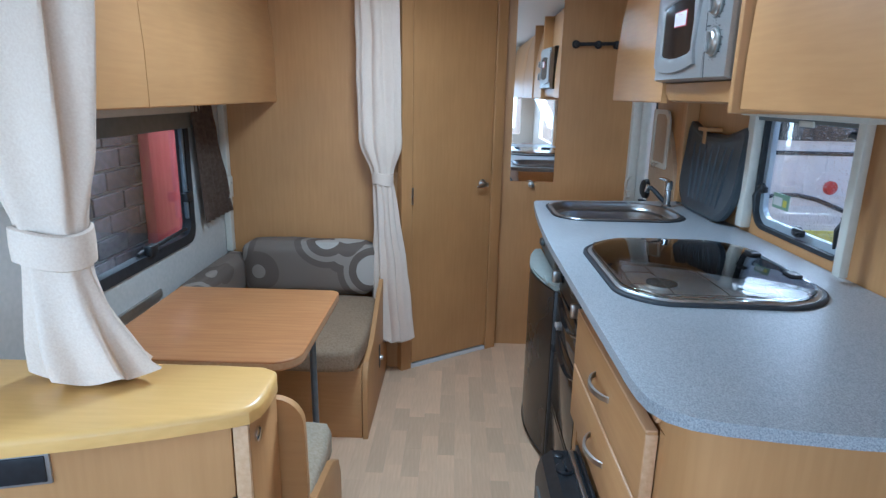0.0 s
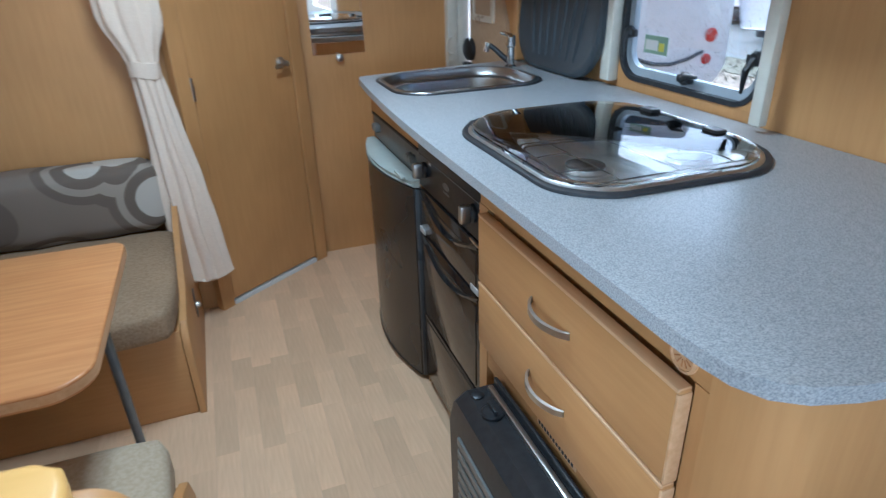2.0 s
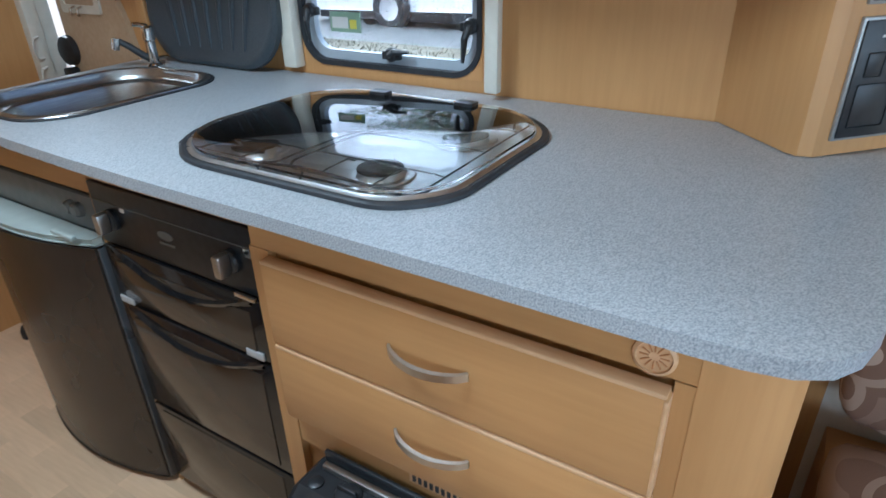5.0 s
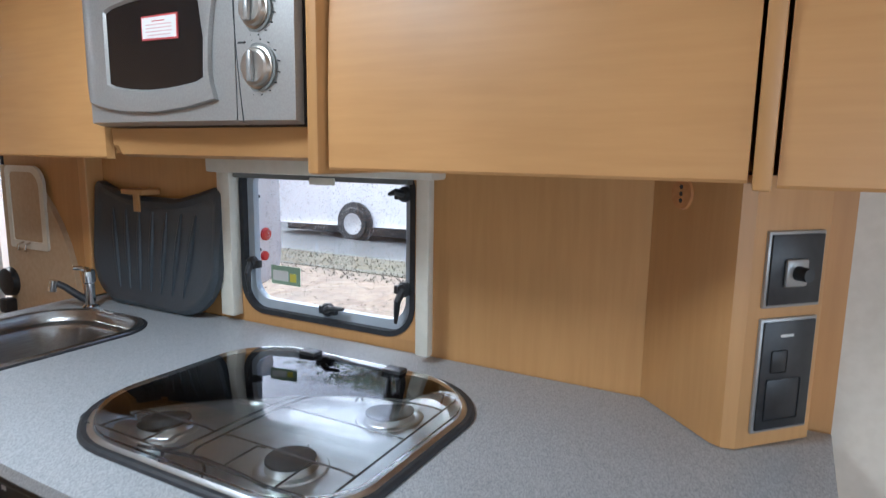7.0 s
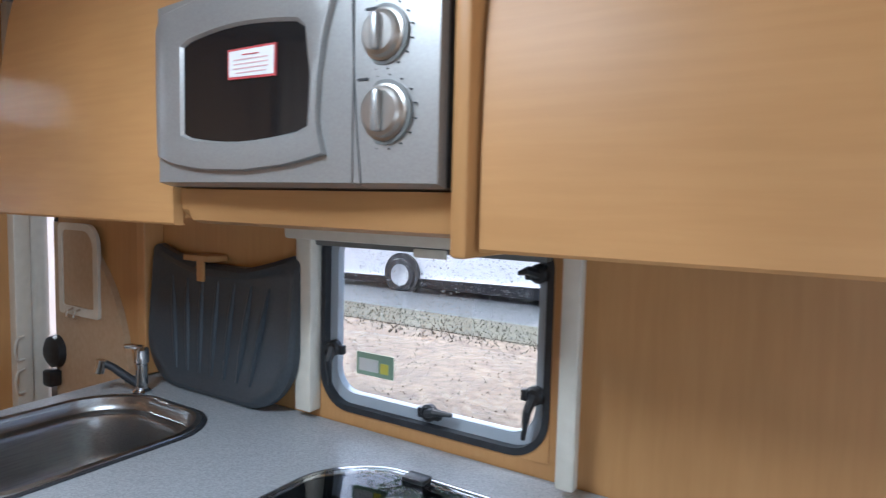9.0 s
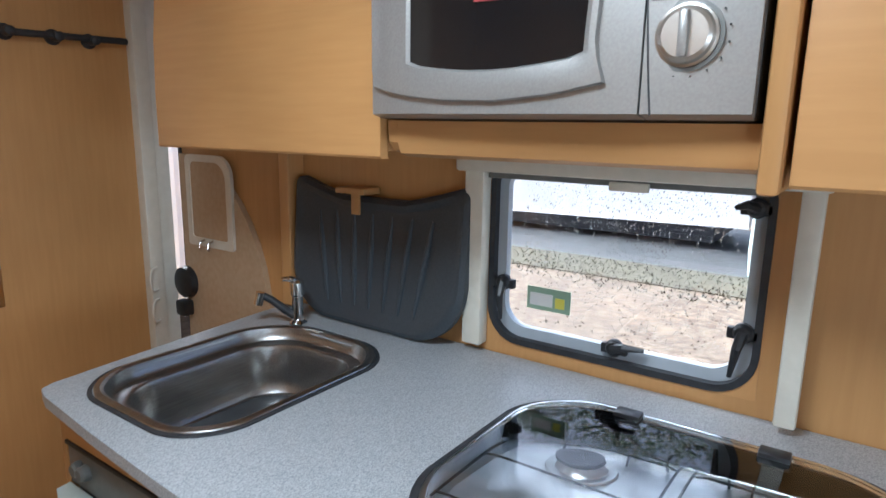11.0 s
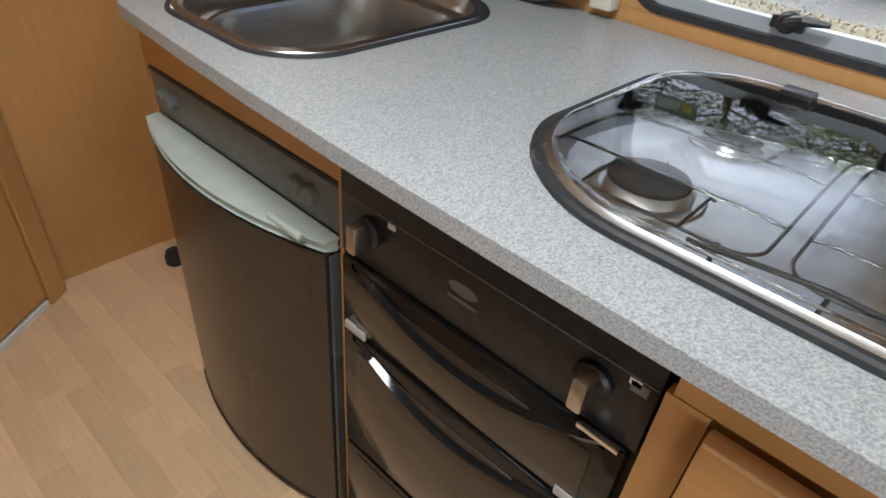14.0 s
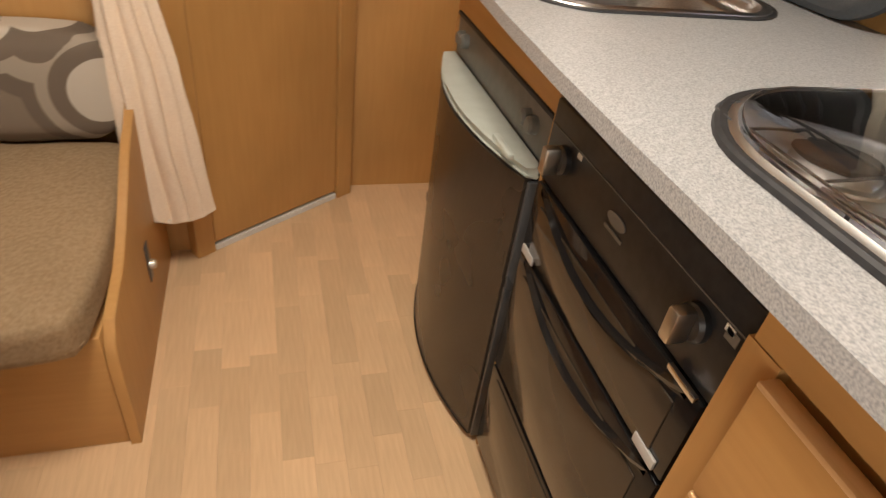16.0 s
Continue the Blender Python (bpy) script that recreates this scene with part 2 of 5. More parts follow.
def sheet(bm, f, nu, nv):
    g = [[bm.verts.new(f(i / nu, j / nv)) for j in range(nv + 1)] for i in range(nu + 1)]
    for i in range(nu):
        for j in range(nv):
            bm.faces.new((g[i][j], g[i + 1][j], g[i + 1][j + 1], g[i][j + 1]))
    return bm


def lathe(bm, centre, profile, seg=24, axis="z"):
    """profile: rows of radius and height from the centre."""
    def at(r, h, a):
        u, v = r * math.cos(a), r * math.sin(a)
        o = {"z": (u, v, h), "x": (h, u, v), "y": (u, h, v)}[axis]
        return Vector(centre) + Vector(o)
    return loft(bm, [[at(r, h, 2 * math.pi * k / seg) for k in range(seg)] for r, h in profile])


def pillow(bm, x0, y0, z0, x1, y1, z1, r=0.03, puff=0.012, n=10):
    """A stuffed cushion: rounded edges, crowned faces, slightly uneven."""
    start = len(bm.verts)
    r0 = bmesh.ops.create_cube(bm, size=1)
    es = list({e for v in r0["verts"] for e in v.link_edges})
    bmesh.ops.subdivide_edges(bm, edges=es, cuts=n, use_grid_fill=True)
    bm.verts.ensure_lookup_table()
    c, d = Vector(((x0 + x1) / 2, (y0 + y1) / 2, (z0 + z1) / 2)), Vector((x1 - x0, y1 - y0, z1 - z0)) / 2
    for v in bm.verts[start:]:
        p = Vector((v.co.x * 2 * d.x, v.co.y * 2 * d.y, v.co.z * 2 * d.z))
        q = Vector([max(-a + r, min(a - r, b)) for a, b in zip(d, p)])
        o = p - q
        if o.length > 1e-9:
            o = o.normalized() * r
        u = [1 - min(1, abs(b / a)) ** 4 for a, b in zip(d, p)]
        k = [puff * u[(i + 1) % 3] * u[(i + 2) % 3] for i in range(3)]
        s = Vector([(1 if b > 0 else -1) * kk if abs(b) > a * 0.98 else 0 for a, b, kk in zip(d, p, k)])
        w = noise.noise((c + p) * 9) * 0.004
        v.co = c + q + o + s + Vector((w, w, w))
    return bm


def pierced(bm, outline, holes, z0, z1):
    """A flat slab with holes through it."""
    edges = []
    for loop in (outline, *holes):
        vs = [bm.verts.new((*p, z1)) for p in loop]
        edges += [bm.edges.new((vs[i - 1], vs[i])) for i in range(len(vs))]
    fill = bmesh.ops.triangle_fill(bm, use_beauty=True, use_dissolve=False, edges=edges, normal=(0, 0, 1))
    faces = [g for g in fill["geom"] if isinstance(g, bmesh.types.BMFace)]
    down = bmesh.ops.extrude_face_region(bm, geom=faces)
    bmesh.ops.translate(bm, vec=(0, 0, z0 - z1), verts=[g for g in down["geom"] if isinstance(g, bmesh.types.BMVert)])
    return bm


def finish(bm, name, material, smooth=True, origin=(0, 0, 0)):
    bmesh.ops.recalc_face_normals(bm, faces=bm.faces)
    bmesh.ops.translate(bm, vec=-Vector(origin), verts=bm.verts)
    me = bpy.data.meshes.new(name)
    if smooth:
        for f in bm.faces:
            f.smooth = True
        for e in bm.edges:
            e.smooth = len(e.link_faces) < 2 or e.calc_face_angle(0) < radians(32)
    bm.to_mesh(me)
    bm.free()
    me.materials.append(material)
    return me


def base_of(ob):
    return ob.location + (ob.parent.location if ob.parent else Vector()) + (ob.parent.parent.location if ob.parent and ob.parent.parent else Vector())


def thing(name, at, label, category, group="", kind=""):
    ob = new(name)
    ob.location = at
    ob.empty_display_size = 0.05
    return tagged(ob, label, category, group, kind)


def part(name, bm, material, parent, label="", smooth=True):
    ob = new(name, finish(bm, name, material, smooth, base_of(parent)))
    ob.parent = parent
    return tagged(ob, label) if label else ob


def whole(name, bm, material, label, category, at=(0, 0, 0), group="", kind="", smooth=True):
    ob = new(name, finish(bm, name, material, smooth, at))
    ob.location = at
    return tagged(ob, label, category, group, kind)


def B():
    return bmesh.new()


def setting(name, bm, material, label, category, smooth=False):
    return whole(name, bm, material, label, category, kind="structure", smooth=smooth)


# ---- the shell ----
XL, XR, Y0, YF, YM, ZC = -0.58, 1.51, -1.5, 3.12, 3.46, 1.95
T = 0.04
floor = setting("floor", box(B(), XL - T, Y0 - T, -0.05, XR + T, YM + 0.6, -0.004), joint_mat, "beech-look laminate strip floor", "floor")


def wall_with_hole(name, x0, x1, ya, yb, za, zb, holes, material, label):
    """A wall along y, of thickness x0 to x1; holes: y0, y1, z0, z1 in rising y."""
    bm, y = B(), ya
    for h0, h1, k0, k1 in holes:
        box(bm, x0, y, za, x1, h0, zb)
        box(bm, x0, h0, za, x1, h1, k0)
        box(bm, x0, h0, k1, x1, h1, zb)
        y = h1
    box(bm, x0, y, za, x1, yb, zb)
    return setting(name, bm, material, label, "wall")


KW = (1.79, 2.302, 0.955, 1.325)
wall_east = wall_with_hole("wall_east", XR, XR + T, 1.0, 2.9, -0.05, ZC, [KW], wood_z, "beech-panelled kitchen side wall with a window opening")
# Lounge holes here and in wall_west are added, unseen, for the fill lamps.
wall_lounge_east = wall_with_hole("wall_lounge_east", XR, XR + T, Y0, 1.0, -0.05, ZC, [(-0.9, 0.1, 0.85, 1.4)], cream_wall, "cream textured wallboard beside the lounge")
LW = (1.80, 2.74, 0.74, 1.26)
wall_west = wall_with_hole("wall_west", XL - T, XL, Y0, YM + 0.6, -0.05, ZC, [(-0.5, 0.8, 0.85, 1.4), LW], grey_wall, "pale grey wallboard with a dinette window")
bm = box(B(), XL - T, Y0 - T, -0.05, XR + T, Y0, 0.85)
box(bm, XL - T, Y0 - T, 1.55, XR + T, Y0, ZC)
box(bm, XL - T, Y0 - T, 0.85, -0.4, Y0, 1.55)
box(bm, 1.34, Y0 - T, 0.85, XR + T, Y0, 1.55)
setting("wall_front", bm, cream_wall, "cream front wall with a wide window opening", "wall")
# The roof opening and its dome are added around the overhead fill lamp.
ceiling = B()
box(ceiling, XL - T, Y0 - T, ZC, 0.25, YM + 0.6, ZC + 0.04)
box(ceiling, 0.65, Y0 - T, ZC, XR + T, YM + 0.6, ZC + 0.04)
box(ceiling, 0.25, Y0 - T, ZC, 0.65, 1.85, ZC + 0.04)
box(ceiling, 0.25, 2.25, ZC, 0.65, YM + 0.6, ZC + 0.04)
setting("ceiling", ceiling, white_ceiling, "white caravan ceiling board with an added opening for the fill lamp", "ceiling")
part("added_roof_dome", box(B(), 0.24, 1.84, ZC + 0.045, 0.66, 2.26, ZC + 0.055), white_mat, bpy.data.objects["ceiling"], "milky dome over the added roof opening").visible_shadow = False

# far walls: behind the dinette, the slanting washroom door, the mirror wall
DL, DR = Vector((0.30, 3.105, 0)), Vector((0.715, 3.395, 0))
setting("wall_dinette", box(B(), XL, YF, -0.05, 0.26, YF + 0.03, ZC), wood_z, "beech-veneer bulkhead behind the dinette seat", "wall")
setting("wall_mirror", box(B(), 0.74, YM, -0.05, 1.40, YM + 0.03, ZC), wood_z, "beech-veneer wall panel that carries the mirror", "wall")
setting("wall_behind", box(B(), XL, YM + 0.56, -0.05, XR, YM + 0.6, ZC), wood_z, "plain washroom wall behind the bulkhead", "wall")


def oriented(bm, a, b, w0, w1, z0, z1, t0, t1, bevel=0.002):
    """A board along the line from a to b, between w0 and w1 along it and t0 and t1 across it."""
    d = (b - a).normalized()
    nrm = Vector((d.y, -d.x, 0))
    box(bm, w0, t0, z0, w1, t1, z1, bevel, 1)
    m = Matrix(((d.x, nrm.x, 0, a.x), (d.y, nrm.y, 0, a.y), (0, 0, 1, 0), (0, 0, 0, 1)))
    return bm, m


def slant(w0, w1, z0, z1, t0, t1, bevel=0.002):
    bm, m = oriented(B(), DL, DR, w0, w1, z0, z1, t0, t1, bevel)
    bmesh.ops.transform(bm, matrix=m, verts=bm.verts)
    return bm


W = (DR - DL).length
DDIR = (DR - DL).normalized()
DNRM = Vector((DDIR.y, -DDIR.x, 0))
door = thing("door_1", tuple(DL), "closed beech-veneer washroom door set at a slant", "door", kind="structure")
part("door_leaf", slant(0.012, W - 0.03, 0.028, 1.92, -0.03, 0.0), wood_z, door)
part("door_frame", slant(-0.05, 0.008, 0.0, ZC, -0.035, 0.006), wood_z, door)
part("door_frame", slant(W - 0.026, W + 0.035, 0.0, ZC, -0.035, 0.008), wood_z, door)
part("door_frame", slant(0.008, W - 0.026, 1.925, ZC, -0.035, 0.006), wood_z, door)
part("threshold", slant(0.01, W - 0.03, 0.0, 0.020, -0.04, 0.004), white_mat, door, "white threshold strip")
kp = DL + DDIR * (W - 0.085) + Vector((0, 0, 0.915))
bm = lathe(B(), (0, 0, 0), [(0.022, 0), (0.022, 0.006), (0.016, 0.01), (0.009, 0.014), (0.009, 0.035), (0.012, 0.042), (0.001, 0.046)], 20, "y")
tube(bm, [(0, 0.036, 0), (-0.02, 0.04, -0.002), (-0.055, 0.038, -0.010)], [0.008, 0.0085, 0.006], 10)
fm = Matrix(((DDIR.x, DNRM.x, 0, kp.x), (DDIR.y, DNRM.y, 0, kp.y), (0, 0, 1, kp.z), (0, 0, 0, 1)))
bmesh.ops.transform(bm, matrix=fm, verts=bm.verts)
part("door_handle", bm, satin, door, "worn nickel lever handle")
part("hinge", slant(0.004, 0.014, 0.84, 0.92, 0.0, 0.008, 0.001), satin, door, "dark metal hinge")
bm = B()
loft(bm, [[(0.715, 3.40, z), (0.745, 3.44, z), (0.745, 3.49, z), (0.69, 3.43, z)] for z in (0, ZC)])
setting("trim_corner", bm, wood_z, "beech corner moulding beside the washroom door", "trim")

# ---- entrance door and its frame ----
ent = thing("door_2", (1.5, 3.2, 0), "caravan entrance door with beech face and tan moulded pocket, slightly ajar", "door", kind="structure")
bm = box(B(), 1.505, 2.905, 0.02, 1.545, 3.398, 1.9, 0.004)
part("door_leaf", bm, wood_z, ent)
arc = [(2.96, 0.55), (3.385, 0.55), (3.385, 1.30)] + [(3.385 - 0.385 * math.sin(a), 0.86 + 0.44 * math.cos(a)) for a in (radians(9 * k) for k in range(1, 10))] + [(2.96, 0.80)]
bm = B()
slab(bm, arc, 1.487, 1.507, 0, "x")
part("door_pocket", bm, tan_lining, ent, "tan moulded lower lining with a curved edge")
bm = B()
ring(bm, rounded(3.13, 1.03, 3.345, 1.30, [0.01, 0.01, 0.02, 0.06]), rounded(3.155, 1.055, 3.325, 1.28, [0.01, 0.01, 0.02, 0.05]), 1.479, 1.489)
part("pocket_frame", bm, cream_plastic, ent, "pale moulded pocket rim")
part("pocket_panel", slab(B(), rounded(3.153, 1.053, 3.327, 1.282, [0.01, 0.01, 0.02, 0.05]), 1.4835, 1.4865, 0, "x"), tan_lining, ent)
bm = box(B(), 1.48, 3.20, 1.035, 1.49, 3.29, 1.055, 0.002)
tube(bm, [(1.478, 3.225, 1.05), (1.462, 3.225, 1.045), (1.46, 3.225, 1.03), (1.466, 3.225, 1.025)], 0.004, 8)
tube(bm, [(1.478, 3.265, 1.05), (1.462, 3.265, 1.045), (1.46, 3.265, 1.03), (1.466, 3.265, 1.025)], 0.004, 8)
part("double_hook", bm, chrome, ent, "small nickel double hook")
bm = lathe(B(), (1.487, 3.375, 0.905), [(0.001, -0.03), (0.03, -0.03), (0.047, -0.02), (0.05, 0.0)], 24, "x")
box(bm, 1.45, 3.352, 0.80, 1.487, 3.40, 0.85, 0.008)
part("door_lock", bm, black_plastic, ent, "round black lock")
part("seal", box(B(), 1.50, 3.3985, 0.02, 1.53, 3.408, 1.9), rubber, ent, "black rubber seal")
bm = box(B(), 1.395, 3.425, 0, 1.44, 3.49, 1.93, 0.006)
box(bm, 1.442, 3.44, 0, 1.490, 3.49, 1.93, 0.004)
setting("door_frame_cream", bm, cream_plastic, "cream plastic frame of the entrance door", "trim", True)
setting("door_post", box(B(), 1.455, 2.865, 0.925, 1.51, 2.9, 1.4, 0.004), wood_z, "beech post beside the entrance door", "trim")
setting("wall_over_door", box(B(), XR, 2.9, 1.905, XR + T, YM + 0.6, ZC), cream_wall, "cream panel above the entrance door", "wall")
setting("wall_beside_door", box(B(), XR - 0.02, 3.56, -0.05, XR + T, YM + 0.6, 1.905), cream_wall, "cream panel beside the entrance door", "wall")
strap = thing("strap_ring", (1.40, 3.41, 0.9), "cream plastic loop on the door frame", "strap")
for z in (0.92, 0.82):
    part("loop", tube(B(), [(1.415 + 0.0, 3.425, z + 0.035)] + [(1.40 - 0.018 * math.sin(a), 3.418 - 0.012 * math.sin(a), z + 0.035 * math.cos(a)) for a in (radians(18 * k) for k in range(1, 10))] + [(1.415, 3.425, z - 0.035)], 0.004, 8), cream_plastic, strap)

# ---- mirror wall ----
tall = thing("wall_mirror_glass", (0.9, YM, 0.9), "narrow frameless wall mirror on the beech wall", "mirror")
part("glass", slab(B(), rounded(0.795, 0.918, 1.02, 1.84, 0.003), YM - 0.006, YM - 0.001, 0, "y"), mirror_mat, tall)
knob = thing("coat_hook", (0.905, YM, 0.9), "small round nickel coat hook below the mirror", "hook")
part("peg", lathe(B(), (0.905, YM, 0.903), [(0.012, 0), (0.012, -0.004), (0.006, -0.008), (0.006, -0.02), (0.015, -0.024), (0.016, -0.03), (0.002, -0.034)], 18, "y"), satin, knob)
rail = thing("towel_rail", (1.18, YM, 1.6), "dark metal hook rail on the beech wall", "rail")
part("bar", tube(B(), [(1.08, YM - 0.03, 1.6), (1.38, YM - 0.03, 1.61)], 0.009, 10), rubber, rail)
for x in (1.09, 1.20, 1.29):
    part("bracket", lathe(B(), (x, YM, 1.602), [(0.02, 0), (0.02, -0.006), (0.012, -0.012), (0.012, -0.045), (0.004, -0.05)], 14, "y"), rubber, rail)

# ---- kitchen units ----
FX = 0.868


def worktop_edge(y):
    return 0.80 + 0.045 * max(0, (y - 1.9) / 0.94) ** 2


def kitchen_body(name, y0, y1, x0, label, z0=0.0):
    return thing(name, ((x0 + 1.5) / 2, (y0 + y1) / 2, 0), label, "cabinet")


edge = [(worktop_edge(y), y) for y in (2.80, 2.6, 2.4, 2.2, 2.0, 1.8, 1.5, 1.3, 1.2)]
corner = [(0.802, 1.15), (0.809, 1.11), (0.826, 1.08), (0.855, 1.060), (0.90, 1.046)]
out = edge + corner + [(0.97, 1.034), (1.06, 1.022), (1.27, 1.008), (1.505, 1.0), (1.505, 2.905), (1.40, 2.905), (1.068, 2.872), (0.875, 2.85), (0.852, 2.838)]
sink_cut, hob_cut = rounded(0.902, 2.455, 1.350, 2.80, 0.09, 6), rounded(0.904, 1.545, 1.362, 2.104, [0.08, 0.10, 0.09, 0.13], 6)
worktop = whole("worktop", pierced(B(), out, (sink_cut, hob_cut), 0.899, 0.92), worktop_mat, "long speckled grey laminate worktop with a rounded end", "worktop", (1.15, 1.9, 0.89))

drawers = kitchen_body("drawer_cabinet", 1.1, 1.85, FX, "beech drawer cabinet under the worktop")
bm = box(B(), FX + 0.018, 1.19, 0.02, 1.5, 1.85, 0.894)
part("carcass", bm, wood_z, drawers)
bm = box(B(), FX + 0.001, 1.185, 0.815, FX + 0.017, 1.85, 0.898)
part("rail", bm, wood_y, drawers)
part("stile", box(B(), FX + 0.001, 1.815, 0.0, FX + 0.017, 1.856, 0.813), wood_z, drawers)
part("stile", box(B(), FX + 0.001, 1.185, 0.0, FX + 0.017, 1.2075, 0.813), wood_z, drawers)
bm = B()
loft(bm, [[(FX, 1.185, z)] + [(FX + 0.075 * (1 - math.cos(a)), 1.185 - 0.10 * math.sin(a), z) for a in (radians(15 * k) for k in range(1, 7))] + [(1.5, 1.08, z), (1.5, 1.185, z)] for z in (0.0, 0.898)])
part("end_panel", bm, wood_z, drawers, "curved pale beech end panel")
for z0, z1 in ((0.655, 0.808), (0.50, 0.651)):
    d = part("drawer", box(B(), FX - 0.022, 1.208, z0, FX - 0.001, 1.812, z1, 0.004), wood_y, drawers)
    zz = (z0 + z1) / 2 + 0.004
    part("edge_band", box(B(), FX - 0.0228, 1.209, z1 - 0.006, FX - 0.001, 1.811, z1 + 0.001, 0.0025), wood_pale, d, "pale beech edge")
    part("edge_band", box(B(), FX - 0.0228, 1.2065, z0 + 0.001, FX - 0.001, 1.212, z1 - 0.0065, 0.002), wood_pale, d, "pale beech edge")
    bm = B()
    pts = [(FX - 0.022 - 0.026 * math.sin(math.pi * k / 12) ** 0.7 - 0.0, 1.575 - 0.128 * k / 12, zz) for k in range(13)]
    loft(bm, [[(p[0] + 0.003, p[1], p[2] - 0.007), (p[0] + 0.003, p[1], p[2] + 0.007), (p[0] - 0.003, p[1], p[2] + 0.006), (p[0] - 0.003, p[1], p[2] - 0.006)] for p in pts])
    part("handle", bm, satin, d, "bowed satin nickel handle")
part("recess_panel", box(B(), FX + 0.003, 1.207, 0.42, FX + 0.016, 1.813, 0.497), wood_y, drawers)
bm = box(B(), FX - 0.001, 1.43, 0.455, FX + 0.002, 1.57, 0.492, 0.001)
part("grille", bm, wood_pale, drawers, "pale slotted air grille")
for k in range(12):
    part("slot", box(B(), FX - 0.002, 1.438 + k * 0.0108, 0.460, FX, 1.444 + k * 0.0108, 0.487), rubber, drawers)
v = part("air_vent", lathe(B(), (FX + 0.001, 1.232, 0.838), [(0.024, 0.0), (0.024, -0.003), (0.02, -0.005), (0.019, -0.002), (0.001, -0.002)], 24, "x"), wood_pale, drawers, "round slotted air vent")
for k in range(12):
    a = 2 * math.pi * k / 12
    part("slot", cyl(B(), (FX - 0.0016, 1.232 + 0.006 * math.cos(a), 0.838 + 0.006 * math.sin(a)), (FX - 0.0016, 1.232 + 0.016 * math.cos(a), 0.838 + 0.016 * math.sin(a)), 0.0007, 0.0011, 6), wood_table, v)


heater = thing("space_heater", (0.8, 1.5, 0), "black caravan space heater with slatted metal front", "heater")
bm = B()
prof = [(0.757, 0.02), (0.753, 0.36), (0.763, 0.405), (0.79, 0.425), (0.86, 0.425), (0.866, 0.02)]
loft(bm, [[(x, y, z - (0.012 if e else 0)) for x, z in prof] for y, e in ((1.225, 1), (1.235, 0), (1.745, 0), (1.757, 1))])
part("casing", bm, black_plastic, heater)
bm = lathe(B(), (0.81, 1.655, 0.425), [(0.024, 0), (0.024, 0.006), (0.02, 0.010), (0.002, 0.011)], 20)
box(bm, 0.807, 1.636, 0.434, 0.813, 1.674, 0.446, 0.001)
part("dial", bm, black_plastic, heater, "round black dial")
part("button", lathe(B(), (0.805, 1.72, 0.425), [(0.014, 0), (0.014, 0.003), (0.01, 0.005), (0.001, 0.005)], 16), black_plastic, heater)
part("trim", box(B(), 0.832, 1.24, 0.425, 0.845, 1.73, 0.437, 0.003), satin, heater, "thin metal trim")
part("trim", box(B(), 0.852, 1.24, 0.425, 0.860, 1.74, 0.447, 0.002), black_plastic, heater)
for k in range(9):
    part("slat", box(B(), 0.747, 1.26, 0.06 + k * 0.033, 0.755, 1.70, 0.082 + k * 0.033, 0.003), fridge_grey, heater)

oven = thing("oven", (1.1, 2.09, 0), "black built-in oven and grill with brown glass doors", "oven")
OX = 0.885
part("body", box(B(), OX + 0.012, 1.862, 0.02, 1.45, 2.322, 0.83), rubber, oven)
part("control_panel", box(B(), OX, 1.862, 0.70, OX + 0.011, 2.322, 0.83, 0.002), black_plastic, oven, "black control panel")
part("crease", box(B(), OX - 0.001, 1.864, 0.792, OX + 0.001, 2.32, 0.7935), fridge_grey, oven)


def oven_door(z0, z1, name, handle):
    d = part(name, box(B(), OX - 0.006, 1.868, z0, OX + 0.011, 2.316, z1, 0.004), black_gloss, oven)
    part("glass", box(B(), OX - 0.0085, 1.90, z0 + 0.012, OX - 0.0055, 2.285, z1 - (0.03 if handle else 0.012), 0.001), oven_glass, d, "brown tinted glass")
    if handle:
        bm = B()
        pts = [(1.89 + 0.405 * k / 16, math.sin(math.pi * k / 16)) for k in range(17)]
        loft(bm, [[(OX - 0.006 - 0.014 * s ** 0.5, y, z1 - 0.022 - 0.048 * s + 0.02), (OX - 0.006, y, z1 - 0.018 - 0.048 * s + 0.02), (OX - 0.006, y, z1 - 0.034 - 0.048 * s + 0.02), (OX - 0.004 - 0.012 * s ** 0.5, y, z1 - 0.030 - 0.048 * s + 0.02)] for y, s in pts])
        part("handle", bm, black_gloss, d, "long bowed black handle")
    return d


oven_door(0.565, 0.696, "grill_door", True)
oven_door(0.285, 0.558, "oven_door", True)
oven_door(0.04, 0.278, "lower_door", False)
for y, z in ((2.285, 0.572), (1.905, 0.575)):
    part("tab", box(B(), OX - 0.01, y - 0.022, z - 0.008, OX - 0.006, y + 0.022, z + 0.008, 0.001), alloy, oven, "small pale maker's tab")
part("chrome_tab", box(B(), OX - 0.012, 1.875, 0.695, OX - 0.006, 1.925, 0.703, 0.001), chrome, oven)
bm = B()
loft(bm, [[(OX - h, 2.102 + 0.022 * s * math.cos(a), 0.762 + 0.009 * s * math.sin(a)) for a in (2 * math.pi * k / 20 for k in range(20))] for s, h in ((1, -0.001), (1, 0.0015))])
box(bm, OX - 0.0012, 2.08, 0.742, OX + 0.001, 2.124, 0.747)
part("badge", bm, fridge_grey, oven, "small oval grey badge")
